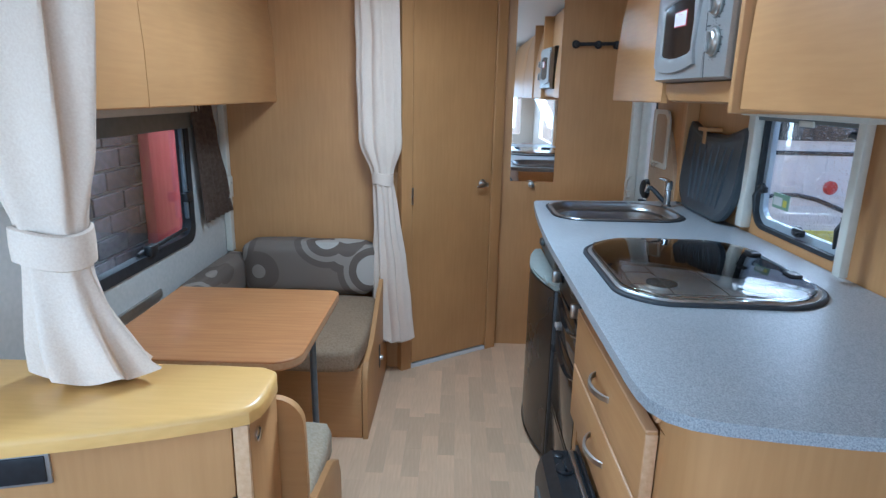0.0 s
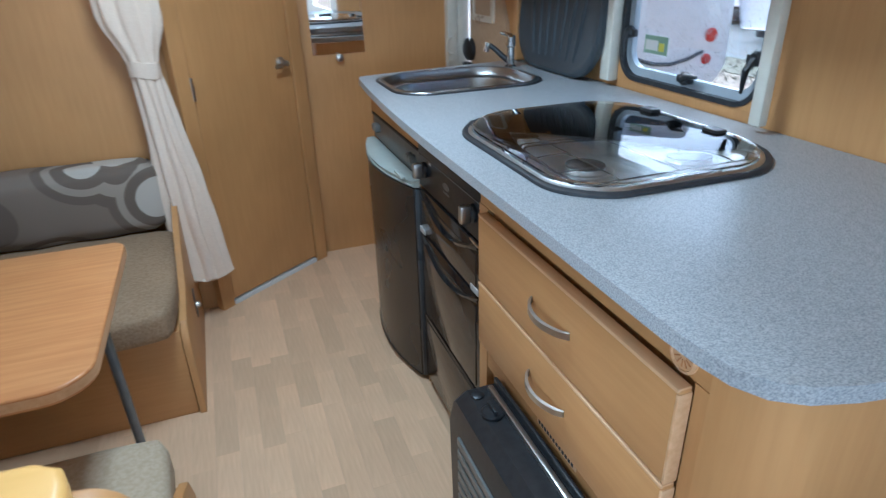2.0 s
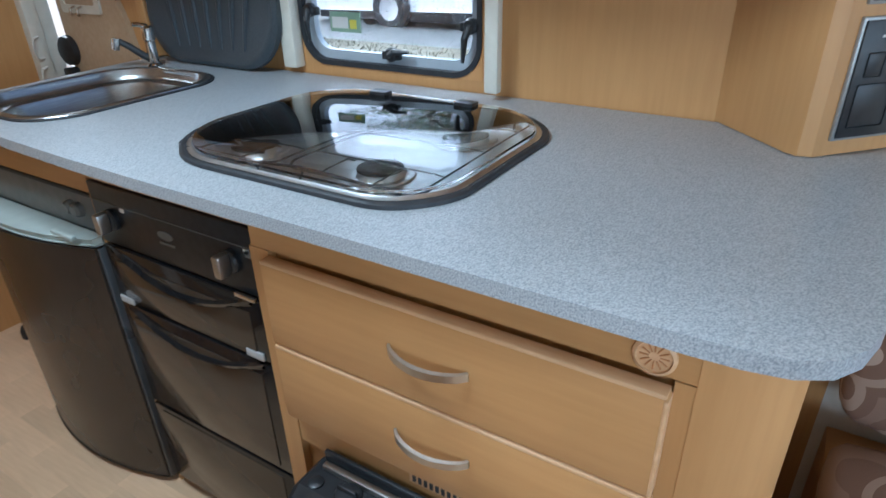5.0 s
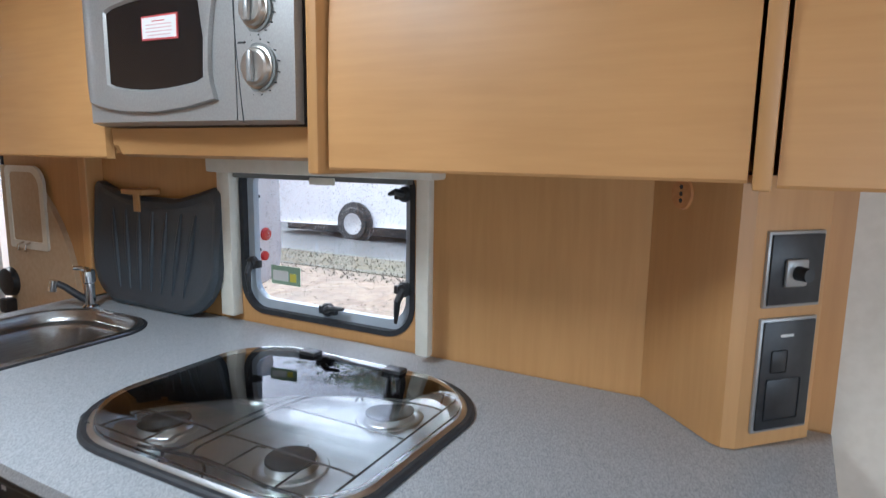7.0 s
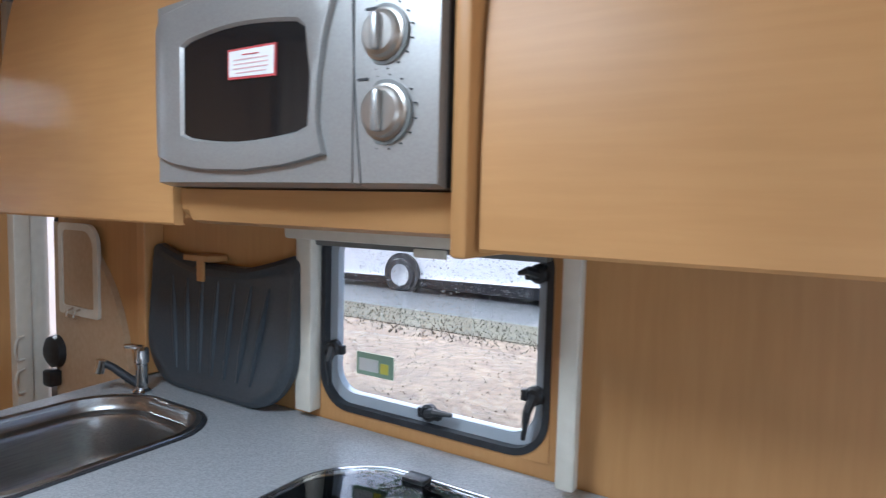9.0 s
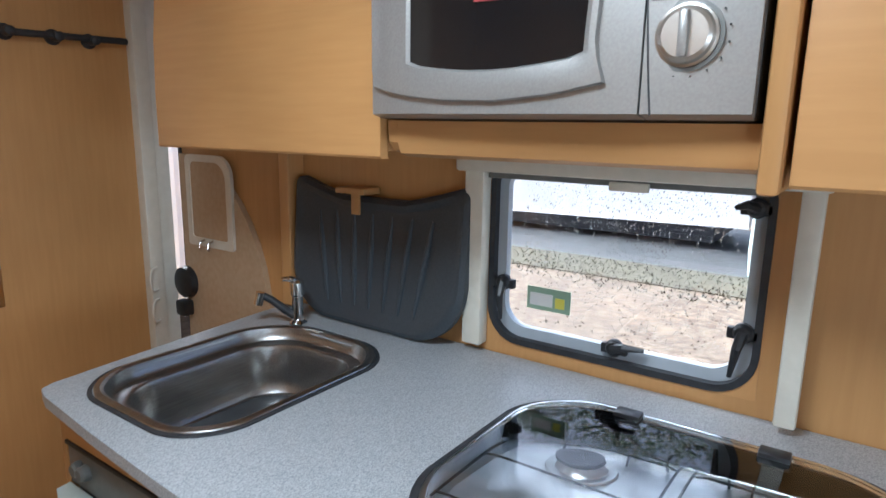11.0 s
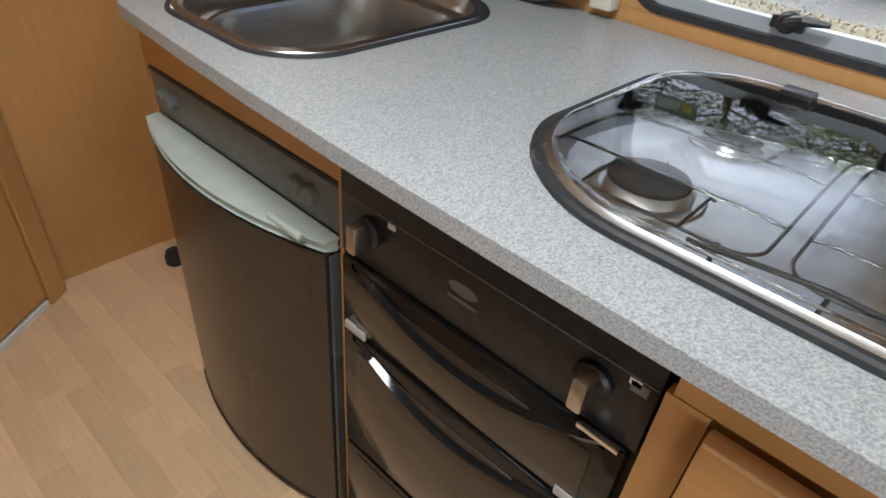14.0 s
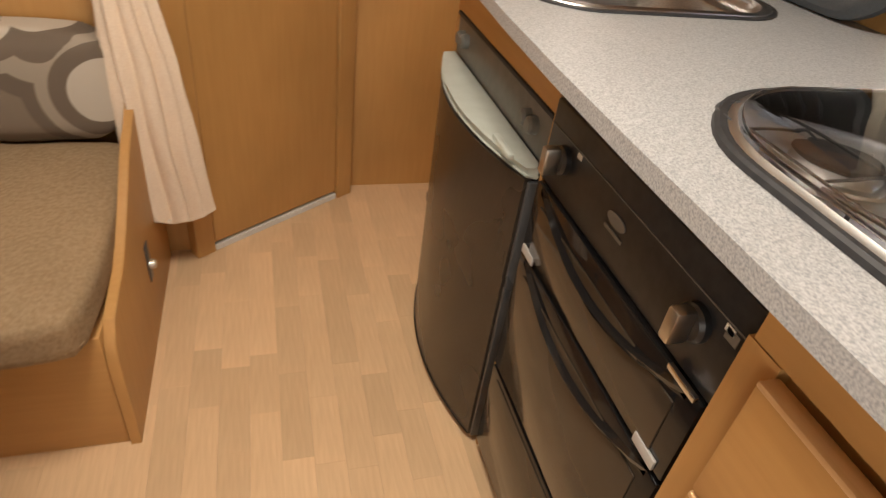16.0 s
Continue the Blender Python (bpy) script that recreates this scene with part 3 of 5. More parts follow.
for y in (2.262, 1.925):
    bm = lathe(B(), (OX, y, 0.76), [(0.022, 0), (0.022, -0.008), (0.018, -0.012), (0.001, -0.012)], 20, "x")
    k = part("knob", bm, black_plastic, oven, "round black knob base")
    part("grip", box(B(), OX - 0.036, y - 0.009, 0.739, OX - 0.011, y + 0.009, 0.781, 0.004), satin, k, "square satin metal grip")
    part("mark", box(B(), OX - 0.0008, y - 0.045, 0.782, OX + 0.001, y - 0.032, 0.790), white_mat, k)
part("mark", box(B(), OX - 0.0008, 1.872, 0.775, OX + 0.001, 1.89, 0.788), fridge_grey, oven)

fridge = thing("fridge", (1.1, 2.6, 0), "dark bow-fronted absorption fridge with pale green-grey top handle", "fridge")
part("body", box(B(), 0.912, 2.335, 0.02, 1.45, 2.875, 0.786), fridge_trim, fridge)
bm = B()


def bow(y, depth=0.05):
    s = (y - 2.605) / 0.262
    return 0.872 - depth * (1 - s * s)


ys = [2.345 + 0.52 * k / 20 for k in range(21)]
foot = [(0.887, 2.343)] + [(bow(y), y) for y in ys] + [(0.887, 2.868)]
slab(bm, foot, 0.018, 0.680, 0.003)
part("door_panel", bm, fridge_mat, fridge)
part("door_edge", box(B(), 0.875, 2.334, 0.02, 0.905, 2.3425, 0.678, 0.003), fridge_trim, fridge)
part("door_edge", box(B(), 0.888, 2.338, 0.02, 0.904, 2.872, 0.678, 0.002), rubber, fridge)
cap = [(0.89, 2.338)] + [(bow(y, 0.048) + 0.002, y) for y in ys] + [(0.89, 2.874)]
bm = B()
slab(bm, cap, 0.682, 0.702, 0.006)
hcap = part("top_handle", bm, fridge_cap, fridge, "pale green-grey curved top handle")
part("latch", box(B(), 0.845, 2.37, 0.700, 0.858, 2.45, 0.711, 0.004), fridge_cap, hcap)
part("control_strip", box(B(), 0.897, 2.335, 0.704, 0.91, 2.872, 0.786, 0.003), fridge_grey, fridge, "grey control strip")
part("lip", box(B(), 0.892, 2.335, 0.785, 0.906, 2.872, 0.793, 0.002), rubber, fridge)
for y in (2.40, 2.43, 2.80, 2.825):
    part("knob", lathe(B(), (0.897, y, 0.748), [(0.016, 0), (0.015, -0.012), (0.011, -0.017), (0.001, -0.017)], 16, "x"), fridge_grey, fridge)
housing = thing("fridge_housing", (1.1, 2.6, 0.8), "beech surround above the fridge and oven", "cabinet")
part("fascia", box(B(), FX + 0.024, 1.862, 0.832, FX + 0.04, 2.333, 0.898), wood_y, housing)
part("fascia", box(B(), FX + 0.028, 2.3335, 0.794, FX + 0.042, 2.8775, 0.898), wood_y, housing)
part("side_panel", box(B(), FX + 0.03, 2.878, 0.0, 1.5, 2.895, 0.898), wood_z, housing)
part("partition", box(B(), FX + 0.022, 2.3235, 0.0, 1.4, 2.3325, 0.83), wood_z, housing)

# ---- sink ----
sink = thing("sink", (1.11, 2.63, 0.92), "stainless steel sink with rounded corners, empty", "sink")
bm = B()
so = [(x, y + (0.012 if y > 2.627 else -0.012) * max(0, 1 - ((x - 1.127) / 0.21) ** 2)) for x, y in rounded(0.884, 2.442, 1.370, 2.812, [0.10, 0.11, 0.13, 0.11], 10)]


def shrink(o, d, c=(1.127, 2.627)):
    hx, hy = 0.243, 0.192
    return [(c[0] + (p[0] - c[0]) * (1 - d / hx), c[1] + (p[1] - c[1]) * (1 - d / hy)) for p in o]


levels = [(0.0, 0.921), (0.003, 0.926), (0.012, 0.928), (0.018, 0.925), (0.021, 0.912), (0.024, 0.902), (0.027, 0.8985), (0.046, 0.897), (0.049, 0.8945), (0.052, 0.885), (0.058, 0.82), (0.062, 0.800), (0.068, 0.789), (0.080, 0.783), (0.14, 0.781)]
loft(bm, [[(*p, z) for p in shrink(so, d)] for d, z in levels], False, True)
part("bowl", bm, steel, sink)
bm = B()
loft(bm, [[(*p, z) for p in shrink(so, d)] for d, z in ((-0.006, 0.9205), (-0.005, 0.9235), (0.002, 0.924))], False, False)
part("gasket", bm, rubber, sink, "black sealing rim")
part("drain", lathe(B(), (1.02, 2.63, 0.784), [(0.035, 0), (0.035, 0.002), (0.028, 0.003), (0.024, 0.0005), (0.001, 0.0005)], 20), chrome, sink)
tap = thing("tap", (1.377, 2.755, 0.92), "small chrome mixer tap with dark swivel spout", "tap")
TX, TY = 1.377, 2.755
part("column", lathe(B(), (TX, TY, 0.92), [(0.022, 0), (0.022, 0.006), (0.014, 0.012), (0.013, 0.07), (0.0165, 0.074), (0.0165, 0.104), (0.012, 0.110), (0.001, 0.111)], 20), chrome, tap)
part("spout", tube(B(), [(TX - 0.004, TY + 0.004, 0.940), (TX - 0.022, TY + 0.020, 0.958), (TX - 0.042, TY + 0.042, 0.982), (TX - 0.054, TY + 0.054, 0.992), (TX - 0.062, TY + 0.060, 0.990)], [0.010, 0.010, 0.009, 0.009, 0.010], 12), rubber, tap, "dark swivel spout")
part("nozzle", cyl(B(), (TX - 0.060, TY + 0.058, 1.002), (TX - 0.066, TY + 0.062, 0.972), 0.0115, 0.0105), chrome, tap)
part("lever", tube(B(), [(TX, TY, 1.027), (TX - 0.02, TY + 0.005, 1.035), (TX - 0.036, TY + 0.010, 1.037)], [0.008, 0.007, 0.005], 10), chrome, tap)

# ---- hob ----
hob = thing("gas_hob", (1.11, 1.81, 0.92), "built-in gas hob with steel tray under a folded smoked glass lid", "hob")
HC = (1.134, 1.824)
ho = [(x, y + (0.02 if y > HC[1] else -0.02) * max(0, 1 - ((x - HC[0]) / 0.22) ** 2)) for x, y in rounded(0.880, 1.534, 1.388, 2.112, [0.105, 0.15, 0.12, 0.165], 10)]


def shrink_hob(d):
    return [(HC[0] + (p[0] - HC[0]) * (1 - d / 0.258), HC[1] + (p[1] - HC[1]) * (1 - d / 0.30)) for p in ho]


bm = B()
loft(bm, [[(*p, z) for p in shrink_hob(d)] for d, z in ((0.0, 0.9205), (0.001, 0.926), (0.005, 0.9285), (0.012, 0.928))], False, False)
part("gasket", bm, rubber, hob, "black rim seal")
bm = B()
loft(bm, [[(*p, z) for p in shrink_hob(d)] for d, z in ((0.011, 0.927), (0.015, 0.9275), (0.020, 0.931), (0.025, 0.927), (0.034, 0.906), (0.05, 0.896), (0.1, 0.895))], False, True)
part("tray", bm, tray_steel, hob, "pressed steel tray")
bm = B()
slab(bm, shrink_hob(0.022), 0.9335, 0.9380, 0.0015)
lid = part("glass_lid", bm, hob_glass, hob, "smoked glass lid, closed")
for y in (1.945, 1.735):
    part("hinge", box(B(), 1.335, y - 0.020, 0.9325, 1.364, y + 0.022, 0.944, 0.003), black_plastic, hob, "black lid hinge")
for x, y, r in ((1.015, 1.985, 0.040), (1.235, 1.985, 0.034), (1.235, 1.67, 0.040), (1.015, 1.70, 0.034)):
    b = part("burner", lathe(B(), (x, y, 0.896), [(r + 0.022, 0), (r + 0.020, 0.003), (r + 0.012, 0.004), (r + 0.006, 0.002), (r + 0.002, 0.006), (r, 0.013), (0.001, 0.013)], 28), tray_steel, hob, "pressed steel burner ring")
    part("burner_cap", lathe(B(), (x, y, 0.9085), [(r, 0), (r + 0.004, 0.003), (r + 0.003, 0.007), (r * 0.75, 0.009), (0.001, 0.0095)], 28), rubber, b, "black enamel burner cap")
    part("spark_pin", cyl(B(), (x + r + 0.009, y + 0.004, 0.9), (x + r + 0.009, y + 0.004, 0.917), 0.002, 0.0015, 8), white_mat, b)
for y0, y1 in ((1.845, 2.085), (1.575, 1.825)):
    x0, x1 = 0.930, 1.325
    loop = rounded(x0, y0, x1, y1, 0.03, 5)
    g = part("pan_support", tube(B(), [(x, y, 0.9265) for x, y in loop] + [(*loop[0], 0.9265)], 0.0019, 8), fridge_trim, hob, "thin wire pan support")
    xm, ym = (x0 + x1) / 2, (y0 + y1) / 2
    for xx in (1.005, xm, 1.250):
        part("wire", tube(B(), [(xx, y0, 0.9268), (xx, y0 + 0.02, 0.9295), (xx, y1 - 0.02, 0.9295), (xx, y1, 0.9268)], 0.0017, 6), fridge_trim, g)
    for a in ((x0, ym + 0.05), (x0, ym - 0.05), (x1, ym + 0.05), (x1, ym - 0.05)):
        part("wire", tube(B(), [(*a, 0.9268), (a[0] + (0.07 if a[0] < xm else -0.07), a[1], 0.9285), (a[0] + (0.085 if a[0] < xm else -0.085), a[1], 0.918)], 0.0017, 6), fridge_trim, g)
    for a in ((x0 + 0.004, y0 + 0.035), (x1 - 0.004, y0 + 0.035), (x0 + 0.004, y1 - 0.035), (x1 - 0.004, y1 - 0.035)):
        part("foot", tube(B(), [(*a, 0.9265), (*a, 0.897)], 0.0024, 6), fridge_trim, g)
part("wire_lead", tube(B(), [(0.915, 1.90, 0.929), (0.925, 1.85, 0.929), (0.934, 1.79, 0.930), (0.932, 1.72, 0.929), (0.925, 1.66, 0.929), (0.93, 1.60, 0.929)], 0.003, 6), rubber, hob)

# ---- draining lid hung on the wall ----
drainer = thing("sink_cover", (1.48, 2.6, 0.92), "slate grey ribbed plastic sink cover leaning on the wall", "sink cover")


def cover(d, top):
    y0, y1, z0 = 2.335 + d, 2.855 - d, 0.924 + d
    pts = [(y, z) for y, z in rounded(y0, z0, y1, 1.235 - d, [0.13, 0.13, 0.03, 0.03], 8)]
    n = len(pts)
    extra = [(y1 - 0.03 - (y1 - y0 - 0.06) * k / 10, 1.235 - d) for k in range(1, 10)]
    pts = pts[:27] + extra + pts[27:]
    res = []
    for y, z in pts:
        u = (y - 2.595) / 0.26
        if z > 1.18:
            z += 0.035 * (max(0, abs(u) - 0.45) / 0.5) ** 1.2 - (0.006 if abs(u) < 0.45 else 0)
        res.append((y, z))
    return res


def lean(h, p):
    y, z = p
    return (1.497 - h - (1.26 - z) * 0.088, y, z)


bm = B()
loft(bm, [[lean(h, p) for p in cover(d, 0)] for d, h in ((0.004, 0.0), (0.0, 0.006), (0.001, 0.022), (0.012, 0.028), (0.022, 0.026), (0.028, 0.022))])
part("tray", bm, drainer_mat, drainer)
for k in range(7):
    y = 2.44 + 0.052 * k
    part("rib", tube(B(), [lean(0.022, (2.595 + (y - 2.595) * (0.82 + 0.3 * (z - 0.95) / 0.26), z)) for z in (0.97, 1.04, 1.12, 1.19)], [0.003, 0.0075, 0.0075, 0.003], 8), drainer_mat, drainer)
strap2 = thing("cover_strap", (1.46, 2.63, 1.2), "brown leather retaining strap over the sink cover", "strap")
part("band", box(B(), 1.443, 2.615, 1.19, 1.449, 2.64, 1.245, 0.002), wood_x, strap2)
part("band", box(B(), 1.443, 2.60, 1.236, 1.50, 2.69, 1.25, 0.002), wood_x, strap2)

# ---- kitchen window ----
win = thing("window_1", (1.52, 2.04, 0.95), "kitchen window of rain-spotted clear acrylic in a dark rounded frame", "window", kind="structure")
wo = rounded(KW[0] - 0.004, KW[2] - 0.008, KW[1] + 0.004, KW[3] + 0.004, [0.075, 0.075, 0.05, 0.05], 8)
wi = rounded(KW[0] + 0.008, KW[2] + 0.005, KW[1] - 0.008, KW[3] - 0.008, [0.062, 0.062, 0.04, 0.04], 8)
wj = rounded(KW[0] + 0.028, KW[2] + 0.027, KW[1] - 0.028, KW[3] - 0.022, [0.05, 0.05, 0.03, 0.03], 8)
part("window_frame", ring(B(), wo, wi, 1.505, 1.532), rubber, win, "dark rubber window surround")
part("corner_fill", ring(B(), rounded(KW[0] - 0.005, KW[2] - 0.009, KW[1] + 0.005, KW[3] + 0.005, 0.003, 8), wo, 1.508, 1.54), wood_z, win)
part("inner_frame", ring(B(), wi, wj, 1.522, 1.542), mat("blue_grey_acrylic_edge", (0.38, 0.42, 0.46), (0.45, 0.49, 0.53), rough=0.2), win, "grey moulded acrylic edge")
pane = part("pane", box(B(), 1.530, KW[0] + 0.02, KW[2] + 0.02, 1.534, KW[1] - 0.02, KW[3] - 0.016), pane_mat, win, "clear acrylic pane")
pane.visible_shadow = False
for y0, y1, xa, xb in ((2.307, 2.352, 1.474, 1.509), (1.720, 1.752, 1.450, 1.474)):
    part("blind_rail", box(B(), xa, y0, 0.936, xb, y1, 1.318, 0.005), cream_plastic, win, "cream blind side rail")
part("blind_cassette", box(B(), 1.446, 1.712, 1.305, 1.509, 2.357, 1.345, 0.006), cream_plastic, win, "cream blind cassette")
part("blind_fold", box(B(), 1.480, 1.79, 1.292, 1.505, 2.30, 1.306, 0.003), fridge_grey, win, "grey folded blind edge")
part("blind_grip", box(B(), 1.474, 1.98, 1.284, 1.482, 2.05, 1.300, 0.002), cream_plastic, win)
def latch(y, z, dy, dz):
    bm = lathe(B(), (1.516, y, z), [(0.017, 0), (0.017, -0.01), (0.012, -0.016), (0.001, -0.018)], 14, "x")
    tube(bm, [(1.505, y, z), (1.49, y + dy * 0.4, z + dz * 0.4 + 0.006), (1.494, y + dy, z + dz)], [0.010, 0.008, 0.004], 8)
    box(bm, 1.505, y - 0.025, z - 0.012, 1.520, y + 0.025, z + 0.008, 0.003)
    return part("latch", bm, black_plastic, win, "black lever latch")
latch(2.03, 0.985, -0.06, 0.012)
latch(2.272, 1.075, -0.004, -0.075)
latch(1.815, 1.06, 0.012, -0.075)
latch(1.815, 1.27, 0.03, 0.0)
st = part("sticker", box(B(), 1.5275, 2.13, 1.025, 1.5295, 2.225, 1.072), green_print, win, "pale green window sticker with a yellow spot")
part("spot", box(B(), 1.5262, 2.142, 1.034, 1.5278, 2.162, 1.055), yellow_print, st)
part("print_bar", box(B(), 1.5262, 2.168, 1.034, 1.5278, 2.218, 1.060), white_mat, st)
bm = B()
rnd = random.Random(3)
for k in range(2600):
    y, z, r = rnd.uniform(KW[0] + 0.05, KW[1] - 0.06), rnd.uniform(KW[2] + 0.035, KW[3] - 0.03), rnd.uniform(0.0005, 0.0013)
    vs = [bm.verts.new((1.5345, y + r * math.cos(a), z + r * 1.6 * math.sin(a))) for a in (2 * math.pi * q / 6 for q in range(6))]
    top = bm.verts.new((1.5345 + r * 0.7, y, z))
    for i in range(6):
        bm.faces.new((vs[i], vs[(i + 1) % 6], top))
    bm.faces.new(list(reversed(vs)))
drops = part("raindrops", bm, pane_mat, win, "rain drops on the pane")
tagged(drops, kind="stuff")
drops.visible_shadow = False

# ---- angled column with switches ----
col = thing("corner_column", (1.43, 1.15, 0.92), "angled beech corner column with two switch plates", "column")
bm = B()
loft(bm, [[(1.509, 1.30, z), (1.486, 1.279, z), (1.40, 1.198, z), (1.372, 1.172, z), (1.362, 1.155, z), (1.366, 1.135, z), (1.471, 1.036, z), (1.509, 1.037, z)] for z in (0.9215, 1.335)])
part("body", bm, wood_z, col)
fd = (Vector((1.471, 1.036, 0)) - Vector((1.366, 1.135, 0))).normalized()
fn = Vector((fd.y, -fd.x, 0))


def on_face(w0, w1, z0, z1, t0, t1, bevel):
    bm = box(B(), w0, t0, z0, w1, t1, z1, bevel)
    bmesh.ops.transform(bm, matrix=Matrix(((fd.x, fn.x, 0, 1.366), (fd.y, fn.y, 0, 1.135), (0, 0, 1, 0), (0, 0, 0, 1))), verts=bm.verts)
    return bm


sgn = 1 if fn.dot(Vector((-1, -0.3, 0))) > 0 else -1
for n0, (z0, z1) in (("aerial_socket", (1.140, 1.255)), ("double_switch", (0.945, 1.124))):
    p = part("switch_plate", on_face(0.023, 0.132, z0, z1, -0.002 * sgn, 0.005 * sgn, 0.002), silver_paint, col, "silver-edged switch plate")
    part("insert", on_face(0.028, 0.127, z0 + 0.005, z1 - 0.005, 0.004 * sgn, 0.008 * sgn, 0.001), black_plastic, p, "black insert")
    if n0 == "aerial_socket":
        part("socket", on_face(0.053, 0.095, 1.172, 1.214, 0.007 * sgn, 0.014 * sgn, 0.004), silver_paint, p)
        c = Vector((1.366, 1.135, 1.193)) + fd * 0.074 + fn * 0.013 * sgn
        part("pin", cyl(B(), c, c + fn * 0.02 * sgn, 0.011, 0.010), black_plastic, p)
    else:
        part("rocker", on_face(0.045, 0.075, 1.04, 1.075, 0.007 * sgn, 0.010 * sgn, 0.003), black_plastic, p)
        part("rocker", on_face(0.04, 0.106, 0.965, 1.03, 0.007 * sgn, 0.009 * sgn, 0.003), black_plastic, p)
        part("print_bar", on_face(0.06, 0.085, 1.095, 1.099, 0.0075 * sgn, 0.0085 * sgn, 0), white_mat, p)
vent2 = thing("column_vent", (1.45, 1.243, 1.30), "small round perforated bronze vent on the corner column", "vent")
vc, vn = Vector((1.450, 1.2452, 1.300)), Vector((-0.686, 0.728, 0))
part("bezel", cyl(B(), vc - vn * 0.004, vc + vn * 0.004, 0.027, 0.025, 24), wood_table, vent2)
for k in range(3):
    part("hole", cyl(B(), vc + vn * 0.003 + Vector((0, 0, 0.011 * (k - 1))), vc + vn * 0.0048 + Vector((0, 0, 0.011 * (k - 1))), 0.004, 0.004, 8), rubber, vent2)

# ---- overhead cupboards ----
def locker(name, y0, y1, z0, label, xf=1.168):
    """A cupboard whose front leans back as it rises."""
    o = thing(name, (1.35, (y0 + y1) / 2, z0), label, "cupboard", "overhead cupboards")
    part("body", loft(B(), [[(xf + 0.022, y, z0 + 0.012), (xf + 0.022, y, 1.56), (xf + 0.05, y, 1.80), (xf + 0.09, y, 1.93), (1.505, y, 1.93), (1.505, y, z0 + 0.012)] for y in (y0 + 0.004, y1 - 0.004)]), wood_y, o)
    zs = [z0, z0 + 0.004, 1.45, 1.56, 1.66, 1.76, 1.84, 1.90]
    xs = [xf + 0.003, xf, xf, xf + 0.004, xf + 0.014, xf + 0.03, xf + 0.05, xf + 0.072]
    bm = B()
    loft(bm, [[(x, y, z) for x, z in zip(xs, zs)] + [(x + 0.018, y, z) for x, z in reversed(list(zip(xs, zs)))] for y in (y0 + 0.003, y1 - 0.003)])
    part("door", bm, wood_y, o)
    return o


locker("overhead_cupboard", 2.312, 2.945, 1.338, "beech overhead cupboard with a plain lift-up door beside the microwave")
locker("overhead_cupboard", 1.142, 1.748, 1.33, "wide beech overhead cupboard with a plain lift-up door")
locker("overhead_cupboard", 0.30, 1.118, 1.325, "beech overhead cupboard above the lounge seat")
locker("overhead_cupboard", -1.30, 0.29, 1.325, "long beech overhead cupboard above the lounge seat")
post = whole("cupboard_post", box(B(), 1.158, 1.120, 1.322, 1.50, 1.140, 1.93, 0.003), wood_z, "narrow beech divider between overhead cupboards", "trim", (1.3, 1.13, 1.322), kind="structure")
whole("cupboard_post", box(B(), 1.15, 1.752, 1.322, 1.50, 1.775, 1.93, 0.006), wood_z, "rounded beech divider beside the microwave", "trim", (1.3, 1.765, 1.322), kind="structure")
nook = thing("microwave_shelf", (1.33, 2.04, 1.34), "beech microwave shelf with a rounded lower lip", "shelf")
bm = B()
loft(bm, [[(1.175, y, 1.398), (1.175, y, 1.365), (1.182, y, 1.348), (1.20, y, 1.342), (1.5, y, 1.342), (1.5, y, 1.398)] for y in (1.777, 2.285)])
loft(bm, [[(1.175, y, 1.398), (1.178, y, 1.365 + 0.0), (1.19, y, 1.352), (1.205, y, 1.348), (1.5, y, 1.348), (1.5, y, 1.398)] for y in (2.286, 2.305)])
part("board", bm, wood_y, nook)
part("back", box(B(), 1.48, 1.777, 1.40, 1.50, 2.308, 1.93), wood_y, nook)
part("top_panel", box(B(), 1.22, 1.777, 1.70, 1.24, 2.308, 1.93), wood_y, nook)

mw = thing("microwave", (1.3, 2.04, 1.4), "silver microwave oven with dark window and two dials", "microwave")
part("casing", box(B(), 1.158, 1.782, 1.400, 1.46, 2.305, 1.682, 0.006), black_plastic, mw, "dark casing")
MY = lambda y: 1.137 - 0.016 * (1 - ((y - 2.05) / 0.26) ** 2)
bm = B()
ny = [2.302 - 0.402 * k / 14 for k in range(15)]
loft(bm, [[(MY(y), y, 1.407), (MY(y), y, 1.672), (1.157, y, 1.678), (1.157, y, 1.401)] for y in ny])
mdoor = part("door", bm, silver_paint, mw, "silver-painted bowed door")
bm = B()
loft(bm, [[(MY(y), y, 1.407), (MY(y), y, 1.672), (1.157, y, 1.678), (1.157, y, 1.401)] for y in (1.8975, 1.87, 1.83, 1.80, 1.784)])
panel = part("control_panel", bm, silver_paint, mw, "silver control panel")


def curved_patch(outline, lift, material, parent, name, label=""):
    bm = B()
    loft(bm, [[(MY(y) - h, y, z) for y, z in outline] for h in (-0.004, lift)])
    return part(name, bm, material, parent, label)


wv = [(2.224, 1.474)] + [(2.224 - 0.258 * k / 8, 1.474 - 0.012 * math.sin(math.pi * k / 8)) for k in range(1, 9)] + [(1.962, 1.54), (1.973, 1.606)] + [(1.973 + 0.251 * k / 8, 1.606 + 0.010 * math.sin(math.pi * k / 8)) for k in range(1, 9)]
curved_patch(wv, 0.0015, black_gloss, mdoor, "window", "dark oval-cornered window")


